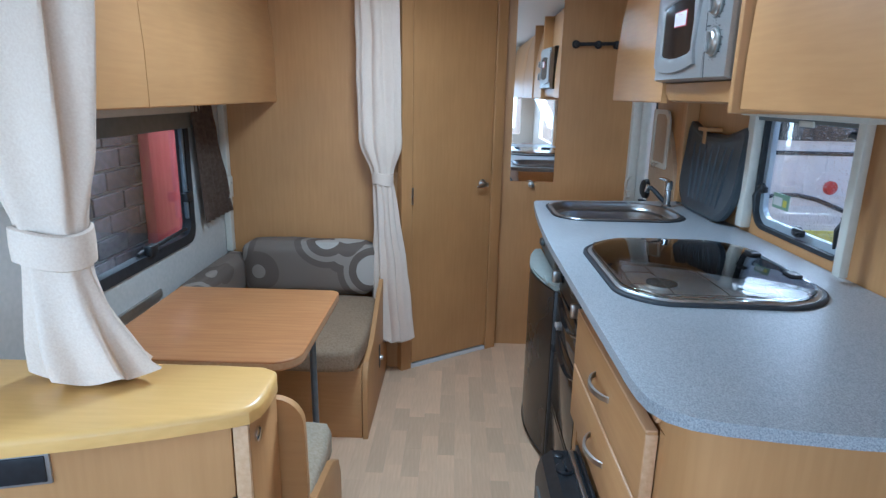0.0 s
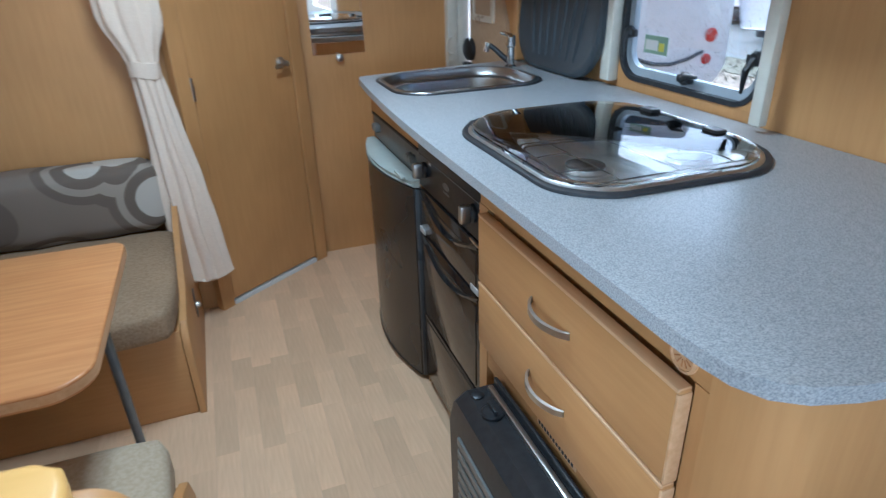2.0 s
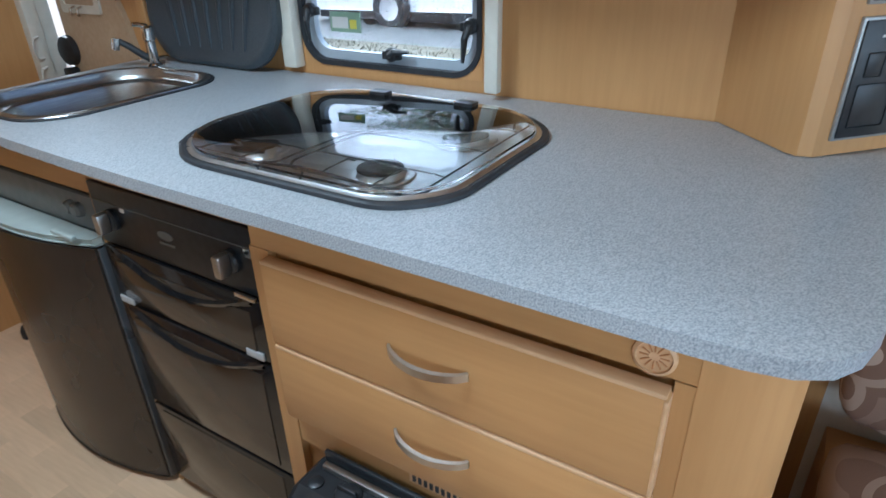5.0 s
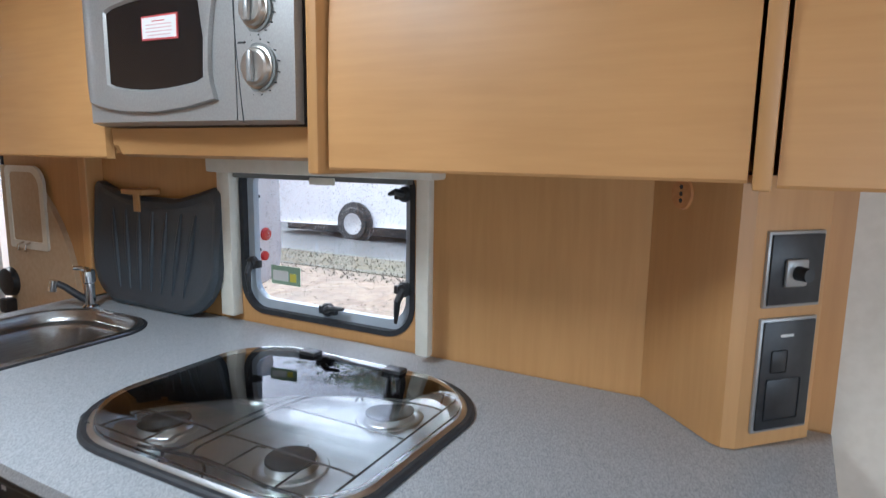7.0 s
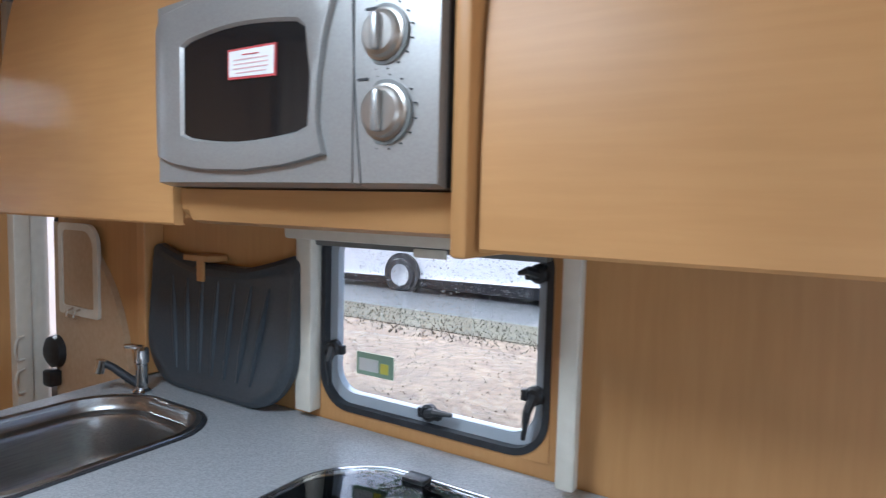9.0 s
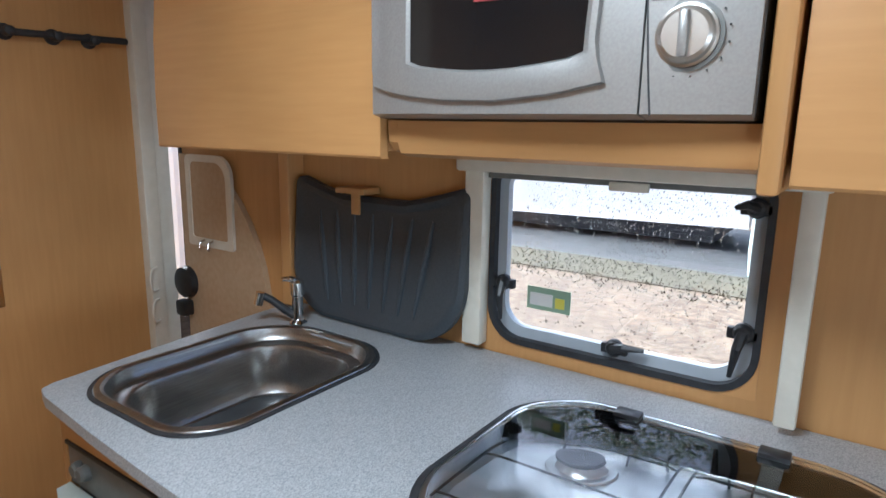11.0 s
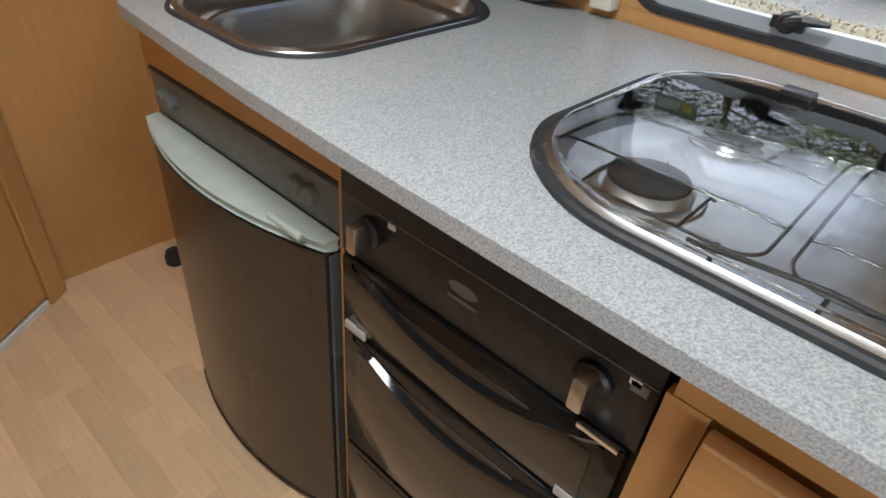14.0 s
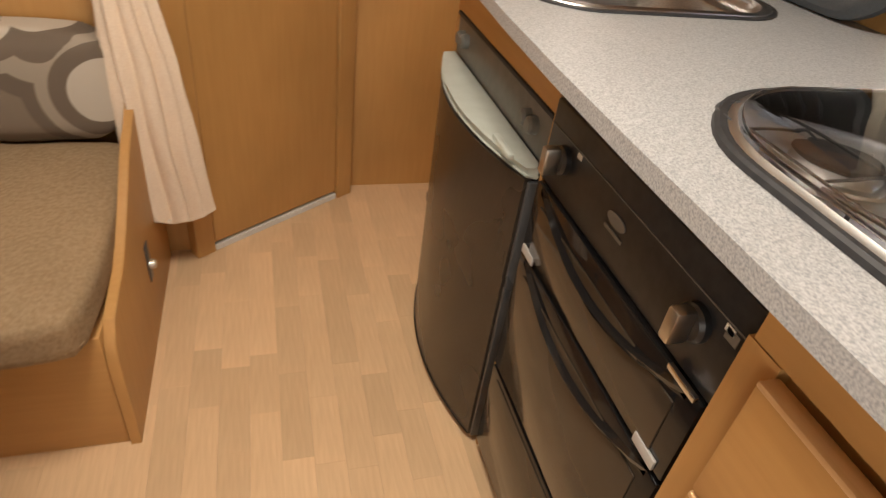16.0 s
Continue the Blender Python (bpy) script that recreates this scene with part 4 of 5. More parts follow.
def spread(outline, c, n=56):
    """Where rays from c at even angles cross a closed outline."""
    pts = []
    for k in range(n):
        a = 2 * math.pi * k / n
        d = Vector((math.cos(a), math.sin(a)))
        far = 0.0
        for i in range(len(outline)):
            p, q = Vector(outline[i - 1]) - Vector(c), Vector(outline[i]) - Vector(c)
            e = q - p
            det = d.x * -e.y + e.x * d.y
            if abs(det) > 1e-9:
                t_, u_ = (p.x * -e.y + e.x * p.y) / det, (d.x * p.y - p.x * d.y) / det
                if t_ > 0 and -1e-6 <= u_ <= 1 + 1e-6:
                    far = max(far, t_)
        pts.append((c[0] + d.x * far, c[1] + d.y * far))
    return pts


bez = [(2.297, 1.655), (2.297, 1.446), (2.25, 1.433), (2.17, 1.424), (2.08, 1.422), (2.0, 1.429), (1.935, 1.442), (1.945, 1.458), (1.950, 1.49), (1.947, 1.54), (1.938, 1.59), (1.925, 1.63), (1.908, 1.665), (2.1, 1.671)]
mc = (2.095, 1.54)
inner, outer = spread(wv, mc), spread(bez, mc)
bm = B()
loft(bm, [[(MY(o[0] + (q[0] - o[0]) * f) - h, o[0] + (q[0] - o[0]) * f, o[1] + (q[1] - o[1]) * f) for q, o in zip(inner, outer)] for f, h in ((0.0, -0.003), (0.0, 0.0065), (0.04, 0.0085), (0.5, 0.0095), (0.93, 0.006), (1.0, 0.002), (1.0, -0.003))], False, False)
part("door_bezel", bm, silver_paint, mdoor, "raised silver bezel that sweeps to a point below the window")
lab = curved_patch([(2.117, 1.546), (2.023, 1.544), (2.022, 1.586), (2.117, 1.586)], 0.003, red_print, mdoor, "warning_label", "white warning label with red border")
curved_patch([(2.114, 1.549), (2.026, 1.547), (2.025, 1.583), (2.114, 1.583)], 0.0036, white_mat, lab, "paper")
for k in range(5):
    w_ = 0.016 if k == 4 else 0.034 - 0.004 * (k == 0)
    curved_patch([(2.070 + w_, 1.5525 + 0.0058 * k), (2.070 - w_, 1.5520 + 0.0058 * k), (2.070 - w_, 1.5536 + 0.0058 * k), (2.070 + w_, 1.5541 + 0.0058 * k)], 0.0040, red_print if k == 4 else pink_print, lab, "print_bar")
part("seam", tube(B(), [(MY(1.899 - 0.014 * (1 - k / 8) ** 2) - 0.0002, 1.902 - 0.016 * (1 - k / 8) ** 2, 1.405 + 0.27 * k / 8) for k in range(9)], 0.0011, 6), rubber, mw)
for y, z, r in ((1.857, 1.578, 0.027), (1.854, 1.489, 0.030)):
    x = MY(y)
    d = part("dial", lathe(B(), (x, y, z), [(r + 0.003, 0.004), (r + 0.003, -0.003), (r, -0.004), (r - 0.002, -0.010), (r - 0.006, -0.0125), (0.001, -0.0125)], 28, "x"), satin, panel, "satin metal dial")
    bm = box(B(), x - 0.022, y - 0.005, z - r + 0.006, x - 0.012, y + 0.005, z + r - 0.006, 0.003)
    part("grip", bm, silver_paint, d)
    part("dial_ring", lathe(B(), (x, y, z), [(r + 0.008, 0.003), (r + 0.008, -0.001), (r + 0.0035, -0.0015), (r + 0.0035, 0.003)], 28, "x"), fridge_grey, panel)
    bm = B()
    for k in range(14):
        a = radians(120 + 300 * k / 13)
        cy, cz = y + (r + 0.013) * math.sin(a), z + (r + 0.013) * math.cos(a)
        box(bm, x - 0.001, cy - 0.0008, cz - 0.0008, x + 0.004, cy + 0.0008, cz + 0.0008)
    part("scale_marks", bm, rubber, panel)
for y, z in ((1.885, 1.527), (1.875, 1.607)):
    part("print_bar", box(B(), MY(y) - 0.0012, y - 0.008, z, MY(y) + 0.004, y + 0.008, z + 0.003), rubber, panel)

stop = thing("door_stop", (1.04, 3.34, 0), "small black rubber door stop on the floor", "door stop")
part("block", lathe(B(), (1.04, 3.34, 0), [(0.03, 0), (0.03, 0.025), (0.024, 0.04), (0.001, 0.043)], 16), rubber, stop)

# ---- dinette ----
bench = thing("bench_seat", (-0.2, 2.75, 0), "dinette bench with beech base and taupe chenille seat cushion", "bench")
part("base", box(B(), -0.575, 2.455, 0.0, 0.163, 3.115, 0.305, 0.003), wood_x, bench)
bm = B()
top = [(2.448, 0.0), (3.10, 0.0), (3.10, 0.56), (3.0, 0.52)] + [(3.0 - 0.45 * k / 8, 0.50 - 0.17 * (0.5 - 0.5 * math.cos(math.pi * k / 8))) for k in range(1, 9)] + [(2.49, 0.318), (2.46, 0.285), (2.448, 0.24)]
slab(bm, top, 0.166, 0.186, 0.003, "x")
endp = part("end_panel", bm, wood_z, bench, "curved beech end panel with pale edge")
bm = box(B(), 0.186, 2.80, 0.145, 0.190, 2.83, 0.25, 0.002)
part("latch_plate", bm, fridge_trim, endp, "dark latch plate")
part("latch_knob", lathe(B(), (0.19, 2.815, 0.19), [(0.012, 0), (0.012, 0.006), (0.009, 0.014), (0.001, 0.016)], 14, "x"), satin, endp)
part("seat_cushion", pillow(B(), -0.57, 2.385, 0.307, 0.155, 3.02, 0.42, 0.035, 0.012, 14), seat_cloth, bench, "taupe chenille seat cushion")
bm = B()
pts = rounded(-0.565, 2.39, 0.152, 3.015, 0.035, 4)
tube(bm, [(x, y, 0.338) for x, y in pts] + [(*pts[0], 0.338)], 0.004, 6)
part("piping", bm, seat_cloth, bench)
back = whole("back_cushion", pillow(B(), -0.47, 2.985, 0.425, 0.135, 3.112, 0.665, 0.035, 0.012, 14), hoop_cloth, "brown hoop-patterned back cushion against the bulkhead", "cushion", (-0.15, 3.05, 0.42))
whole("back_cushion", pillow(B(), -0.575, 2.45, 0.425, -0.475, 3.10, 0.60, 0.03, 0.008, 12), hoop_cloth, "brown hoop-patterned cushion along the window wall", "cushion", (-0.52, 2.75, 0.42))

table = thing("dinette_table", (-0.15, 1.95, 0), "beech laminate folding table on a grey tubular leg", "table")
part("tabletop", slab(B(), rounded(-0.43, 1.680, 0.125, 2.262, [0.01, 0.075, 0.035, 0.01], 8), 0.664, 0.69, 0.004), wood_table, table)
bm = B()
loft(bm, [[(x, y, z) for x, y in rounded(-0.4305, 1.6795, 0.1255, 2.2625, [0.01, 0.075, 0.035, 0.01], 8)] for z in (0.668, 0.685)], False, False)
part("edge_band", bm, wood_pale, table, "pale beech edge band")
part("leg", tube(B(), [(0.05, 2.14, 0.66), (0.05, 2.17, 0.0)], 0.011, 12), steel_blue, table, "grey tubular leg")
part("leg_bracket", box(B(), 0.0, 2.09, 0.652, 0.09, 2.19, 0.664, 0.002), steel_blue, table)
part("wall_rail", box(B(), -0.578, 1.75, 0.60, -0.565, 2.40, 0.63, 0.002), satin, table)

near = thing("near_bench", (-0.2, 1.55, 0), "dinette bench with grey-beige cushion and arched beech back board", "bench")
part("base", box(B(), -0.575, 1.335, 0.0, 0.186, 1.79, 0.335, 0.003), wood_x, near)
part("seat_cushion", pillow(B(), -0.57, 1.335, 0.337, 0.178, 1.835, 0.452, 0.035, 0.01, 12), seat_pale, near, "grey-beige chenille seat cushion")
bm = B()
slab(bm, [(-0.575, 0.0), (0.215, 0.0), (0.236, 0.02), (0.238, 0.60), (0.236, 0.70)] + [(0.18 + 0.055 * math.cos(a), 0.735 + 0.055 * math.sin(a)) for a in (radians(10 + 16 * k) for k in range(6))] + [(-0.575, 0.79)], 1.312, 1.332, 0.003, "y")
part("back_board", bm, wood_x, near, "beech back board with a rounded corner")
bm = B()
slab(bm, [(1.335, 0.0), (1.80, 0.0), (1.80, 0.30), (1.77, 0.36), (1.70, 0.40), (1.335, 0.46)], 0.188, 0.206, 0.003, "x")
part("end_panel", bm, wood_z, near)

# ---- chest with the rounded top ----
chest = thing("side_cabinet", (-0.2, 1.15, 0), "beech side cabinet with curved front and yellow-beech top", "cabinet")
front = [(0.203, 1.17), (0.192, 1.148), (0.17, 1.136), (0.08, 1.10), (-0.02, 1.066), (-0.125, 1.036), (-0.3, 0.99), (-0.45, 0.96), (-0.575, 0.95)]
bm = B()
slab(bm, list(reversed(front)) + [(0.206, 1.2), (0.205, 1.26), (0.196, 1.288), (0.17, 1.303), (0.1, 1.306), (-0.575, 1.306)], 0.834, 0.862, 0.010)
part("top", bm, wood_shelf, chest, "glossy yellow-beech top with bullnose edge")
bm = B()
loft(bm, [[(-0.575, 1.0, z), (-0.3, 1.05, z), (-0.125, 1.095, z), (0.08, 1.135, z), (0.160, 1.150, z), (0.160, 1.30, z), (-0.575, 1.30, z)] for z in (0.0, 0.833)])
part("body", bm, wood_z, chest)
part("end_post", box(B(), 0.168, 1.155, 0.0, 0.190, 1.30, 0.833, 0.004), wood_z, chest)
part("post_edge", box(B(), 0.164, 1.146, 0.0, 0.1895, 1.154, 0.832, 0.002), wood_pale, chest, "pale beech edge")
part("push_lock", lathe(B(), (0.190, 1.185, 0.795), [(0.013, 0), (0.013, 0.004), (0.009, 0.006), (0.001, 0.006)], 16, "x"), chrome, chest, "round chrome push lock")
part("hinge", box(B(), 0.156, 1.134, 0.64, 0.165, 1.147, 0.70, 0.002), black_plastic, chest, "black hinge")
bm = box(B(), -0.34, -0.004, 0.752, -0.19, 0.01, 0.808, 0.002)
bmesh.ops.transform(bm, matrix=Matrix.Translation((-0.105, 1.098, 0)) @ Matrix.Rotation(radians(14.5), 4, "Z") @ Matrix.Translation((0.19, 0, 0)), verts=bm.verts)
pl = part("speaker_panel", bm, silver_paint, chest, "silver-framed dark panel")
bm = box(B(), -0.334, -0.007, 0.758, -0.196, -0.003, 0.802, 0.001)
bmesh.ops.transform(bm, matrix=Matrix.Translation((-0.105, 1.098, 0)) @ Matrix.Rotation(radians(14.5), 4, "Z") @ Matrix.Translation((0.19, 0, 0)), verts=bm.verts)
part("grille", bm, black_plastic, pl)


# ---- curtains ----
def curtain(name, sections, folds, at, label, material, ties=()):
    o = thing(name, at, label, "curtain")
    bm, rows, n = B(), [], 110
    zs = [s[0] for s in sections]
    steps = [zs[0] + (zs[-1] - zs[0]) * k / 46 for k in range(47)]
    for z in steps:
        v = [float(np.interp(-z, [-q for q in zs], [s[i] for s in sections])) for i in range(1, 6)]
        cx, cy, hx, hy, amp = v
        loop = []
        for k in range(n):
            a = 2 * math.pi * k / n
            w = math.sin(folds * a + 1.3 * noise.noise((a * 1.2, z * 1.1, 3.1)) + 2 * z)
            w = w * (0.75 + 0.5 * noise.noise((math.cos(a) * 2, math.sin(a) * 2, z * 0.6)))
            r = 1 + amp * w
            loop.append((cx + hx * r * math.cos(a) + 0.006 * noise.noise((a, z * 6, 1)), cy + hy * r * math.sin(a) + 0.006 * noise.noise((a, z * 6, 7)), z + (0.012 * w if z == steps[-1] else 0)))
        rows.append(loop)
    loft(bm, rows)
    part("drape", bm, material, o)
    for cx, cy, hx, hy, z0, z1 in ties:
        bm = B()
        loft(bm, [[(cx + (hx + d) * math.cos(a), cy + (hy + d) * math.sin(a), z + 0.006 * math.sin(a * 2)) for a in (2 * math.pi * k / 40 for k in range(40))] for z, d in ((z0, -0.002), (z0 + 0.003, 0.003), ((z0 + z1) / 2, 0.004), (z1 - 0.003, 0.003), (z1, -0.002))], False, False)
        part("tieback", bm, material, o, "cream cloth tieback")
    return o


curtain("curtain", [(1.93, 0.155, 3.045, 0.082, 0.03, 0.26), (1.5, 0.158, 3.04, 0.085, 0.035, 0.28), (1.12, 0.165, 3.03, 0.088, 0.04, 0.2), (1.02, 0.176, 3.03, 0.05, 0.036, 0.12), (0.97, 0.180, 3.03, 0.042, 0.034, 0.08), (0.93, 0.184, 3.03, 0.045, 0.035, 0.12), (0.6, 0.208, 3.025, 0.066, 0.038, 0.26), (0.2, 0.232, 3.01, 0.082, 0.042, 0.3)], 9, (0.18, 3.03, 0.2), "long cream curtain gathered by a tieback before the bulkhead", curtain_mat, ((0.179, 3.03, 0.046, 0.038, 0.945, 1.0),))
curtain("curtain", [(1.93, -0.17, 1.215, 0.13, 0.035, 0.34), (1.5, -0.155, 1.215, 0.115, 0.038, 0.36), (1.25, -0.142, 1.215, 0.082, 0.038, 0.28), (1.14, -0.133, 1.215, 0.056, 0.034, 0.1), (1.07, -0.132, 1.215, 0.053, 0.034, 0.08), (1.0, -0.125, 1.217, 0.062, 0.038, 0.16), (0.93, -0.115, 1.225, 0.076, 0.045, 0.32), (0.875, -0.105, 1.235, 0.09, 0.05, 0.34)], 7, (-0.13, 1.22, 0.864), "cream curtain tied back, its hem on the side cabinet", curtain_mat, ((-0.132, 1.215, 0.062, 0.042, 1.075, 1.135),))

# ---- left side: cupboards, window ----
def left_locker(y0, y1, label):
    o = thing("wall_cupboard", (-0.45, (y0 + y1) / 2, 1.3), label, "cupboard", "wall cupboards")
    part("body", box(B(), -0.578, y0 + 0.003, 1.306, -0.336, y1 - 0.003, 1.93), wood_y, o)
    zs, xs = [1.300, 1.304, 1.45, 1.6, 1.75, 1.9], [-0.318, -0.315, -0.315, -0.322, -0.34, -0.375]
    part("door", loft(B(), [[(x, y, z) for x, z in zip(xs, zs)] + [(x - 0.018, y, z) for x, z in reversed(list(zip(xs, zs)))] for y in (y0 + 0.0015, y1 - 0.0015)]), wood_y, o)


left_locker(1.15, 1.937, "beech wall cupboard with a plain lift-up door above the dinette")
left_locker(1.937, 3.117, "long beech wall cupboard above the dinette window")
win2 = thing("window_2", (-0.6, 2.27, 0.74), "dinette window with black rubber surround and stay arms", "window", kind="structure")
lo_ = rounded(LW[0] - 0.004, LW[2] - 0.004, LW[1] + 0.004, LW[3] + 0.004, 0.06, 8)
li_ = rounded(LW[0] + 0.035, LW[2] + 0.035, LW[1] - 0.035, LW[3] - 0.03, 0.05, 8)
part("corner_fill", ring(B(), rounded(LW[0] - 0.005, LW[2] - 0.005, LW[1] + 0.005, LW[3] + 0.005, 0.003, 8), lo_, -0.61, -0.578), grey_wall, win2)
part("window_frame", ring(B(), lo_, li_, -0.612, -0.572), rubber, win2, "black rubber surround")
p2 = part("pane", box(B(), -0.600, LW[0] + 0.03, LW[2] + 0.03, -0.596, LW[1] - 0.03, LW[3] - 0.025), pane_mat, win2, "clear acrylic pane")
p2.visible_shadow = False
part("stay_arm", tube(B(), [(-0.578, 2.66, 0.80), (-0.585, 2.45, 0.79), (-0.59, 2.30, 0.785)], 0.008, 8), black_plastic, win2, "black telescopic stay")
part("stay_arm", box(B(), -0.585, 2.676, 0.84, -0.57, 2.69, 1.2, 0.003), steel_blue, win2, "thin bright stay bar")
for y, z in ((2.68, 0.93), (2.36, 0.79)):
    bm = box(B(), -0.585, y - 0.03, z - 0.02, -0.555, y + 0.03, z + 0.02, 0.008)
    part("latch", bm, black_plastic, win2, "black lever latch")
part("blind", box(B(), -0.576, LW[0], 1.20, -0.556, LW[1], 1.265, 0.004), fridge_grey, win2, "grey blind folded at the top")
part("blind_cassette", box(B(), -0.576, LW[0] - 0.06, 1.262, -0.54, LW[1] + 0.06, 1.298, 0.004), cream_plastic, win2, "cream blind cassette")
bm = B()
sheet(bm, lambda u, v: (-0.55 + 0.014 * math.sin(u * 34) + 0.006 * noise.noise((u * 9, v * 7, 2)), 2.735 + 0.06 * v + (0.17 + 0.13 * v) * u, 1.298 - v * 0.50), 40, 40)
bmesh.ops.solidify(bm, geom=bm.faces[:], thickness=0.002)
whole("side_curtain", bm, brown_cloth, "short brown crinkled curtain beside the dinette window", "curtain", (-0.55, 2.8, 0.8))
setting("trim_cream", box(B(), -0.578, 3.075, 0.60, -0.548, 3.117, 1.298, 0.004), cream_plastic, "cream corner strip between wall and bulkhead", "trim")
sock = thing("wall_clip", (-0.55, 3.06, 0.9), "cream curtain clip on the corner strip", "clip")
part("plate", box(B(), -0.548, 3.055, 0.86, -0.535, 3.1, 0.96, 0.004), cream_plastic, sock)
part("screw", lathe(B(), (-0.535, 3.078, 0.93), [(0.006, 0), (0.005, 0.003), (0.001, 0.003)], 10, "x"), satin, sock)

# ---- lounge ----
sofa = thing("lounge_sofa", (1.15, -0.2, 0), "lounge sofa with rose hoop-patterned cushions", "sofa")
part("base", box(B(), 0.86, -1.45, 0.0, 1.505, 0.98, 0.33, 0.003), wood_y, sofa)
part("seat_cushion", pillow(B(), 0.85, -0.2, 0.332, 1.34, 0.985, 0.46, 0.035, 0.012, 14), pink_hoops, sofa)
part("seat_cushion", pillow(B(), 0.85, -1.45, 0.332, 1.34, -0.21, 0.46, 0.035, 0.012, 12), pink_hoops, sofa)
part("back_cushion", pillow(B(), 1.33, -0.2, 0.462, 1.505, 0.985, 0.745, 0.04, 0.015, 14), pink_hoops, sofa)
part("back_cushion", pillow(B(), 1.33, -1.45, 0.462, 1.505, -0.21, 0.745, 0.04, 0.015, 12), pink_hoops, sofa)
sofa2 = thing("lounge_sofa", (-0.3, -0.3, 0), "lounge sofa with rose hoop-patterned cushions against the window wall", "sofa")
part("base", box(B(), -0.575, -1.45, 0.0, 0.06, 0.93, 0.33, 0.003), wood_y, sofa2)
part("seat_cushion", pillow(B(), -0.41, -1.45, 0.332, 0.07, 0.93, 0.46, 0.035, 0.012, 12), pink_hoops, sofa2)
part("back_cushion", pillow(B(), -0.575, -1.45, 0.462, -0.42, 0.93, 0.745, 0.04, 0.015, 12), pink_hoops, sofa2)

# ---- outside ----
gravel = mat("wet_gravel", (0.075, 0.05, 0.032), (0.165, 0.125, 0.087), rough=0.8, size=9, bump=0.9, detail=14, blot=0.3)
grass_mat = mat("rough_grass", (0.045, 0.04, 0.026), (0.08, 0.072, 0.045), rough=0.9, size=22, bump=0.8)
hedge_mat = mat("dark_leaves", (0.02, 0.04, 0.015), (0.06, 0.095, 0.035), rough=0.7, size=30)
bark = mat("bark", (0.06, 0.045, 0.03), (0.12, 0.09, 0.065), (4, 4, 1), rough=0.9, size=12, bump=0.8)
car_white = mat("white_paint", (0.76, 0.77, 0.77), (0.8, 0.8, 0.8), rough=0.2, size=3, blot=0.05, coat=0.4)
dark_glass = mat("dark_vehicle_glass", (0.02, 0.025, 0.03), (0.03, 0.035, 0.04), rough=0.06, size=3)
tail_red = mat("red_lens", (0.5, 0.02, 0.02), (0.55, 0.03, 0.03), rough=0.15, size=5)
brick_mat = mat("dark_stock_brick", (0.12, 0.11, 0.115), (0.21, 0.19, 0.195), rough=0.9, size=30, bump=0.8, rand=0.35)
mortar_mat = mat("grey_mortar", (0.48, 0.47, 0.46), (0.58, 0.57, 0.55), rough=0.95, size=60, bump=0.5)
red_board_mat = mat("red_painted_board", (0.50, 0.075, 0.07), (0.58, 0.11, 0.10), (6, 6, 1), rough=0.5, size=6)
barrel_mat = mat("grey_green_plastic", (0.36, 0.42, 0.41), (0.44, 0.5, 0.48), rough=0.5, size=8)
GZ = -0.45
bm = B()
sheet(bm, lambda u, v: (-300 + 600 * u, -300 + 600 * v, GZ), 8, 8)
setting("ground", bm, gravel, "wet brown gravel yard", "ground")
tarmac = mat("wet_tarmac", (0.045, 0.047, 0.05), (0.075, 0.077, 0.08), rough=0.4, size=14, bump=0.5, detail=10, blot=0.25)
setting("road", box(B(), 8.9, -25, GZ - 0.05, 13.2, 35, GZ + 0.006), tarmac, "wet dark tarmac strip under the parked caravans", "road")
setting("verge", box(B(), 7.8, -25, GZ - 0.05, 8.9, 35, GZ + 0.012), grass_mat, "rough grass verge between gravel and tarmac", "ground")
bm = B()
rnd = random.Random(8)
for k in range(2500):
    d = rnd.random() ** 0.6
    x, y, r = 2.2 + 9 * d, rnd.uniform(0.5, 7 + 2 * d), rnd.uniform(0.008, 0.022)
    vs = [bm.verts.new((x + r * math.cos(a), y + r * math.sin(a), GZ - 0.002)) for a in (0.3, 1.7, 3.1, 4.6)]
    t_ = bm.verts.new((x + rnd.uniform(-r, r) * 0.4, y, GZ + r * 0.8))
    for i in range(4):
        bm.faces.new((vs[i], vs[(i + 1) % 4], t_))
whole("gravel_stones", bm, gravel, "loose wet gravel stones on the yard", "gravel", kind="stuff", smooth=False)
bm = B()
for k in range(5000):
    x, y, h = rnd.uniform(7.75, 8.85) if k % 4 else rnd.uniform(7.3, 7.9), rnd.uniform(-3, 13), rnd.uniform(0.02, 0.06)
    a = rnd.uniform(0, 6.28)
    v0, v1 = bm.verts.new((x, y, GZ - 0.005)), bm.verts.new((x + 0.03 * math.cos(a), y + 0.03 * math.sin(a), GZ - 0.005))
    v2 = bm.verts.new((x + rnd.uniform(-0.05, 0.05), y + rnd.uniform(-0.05, 0.05), GZ + h))
    bm.faces.new((v0, v1, v2))
whole("grass_verge", bm, grass_mat, "rough grass strip along the yard", "grass", kind="stuff", smooth=False)


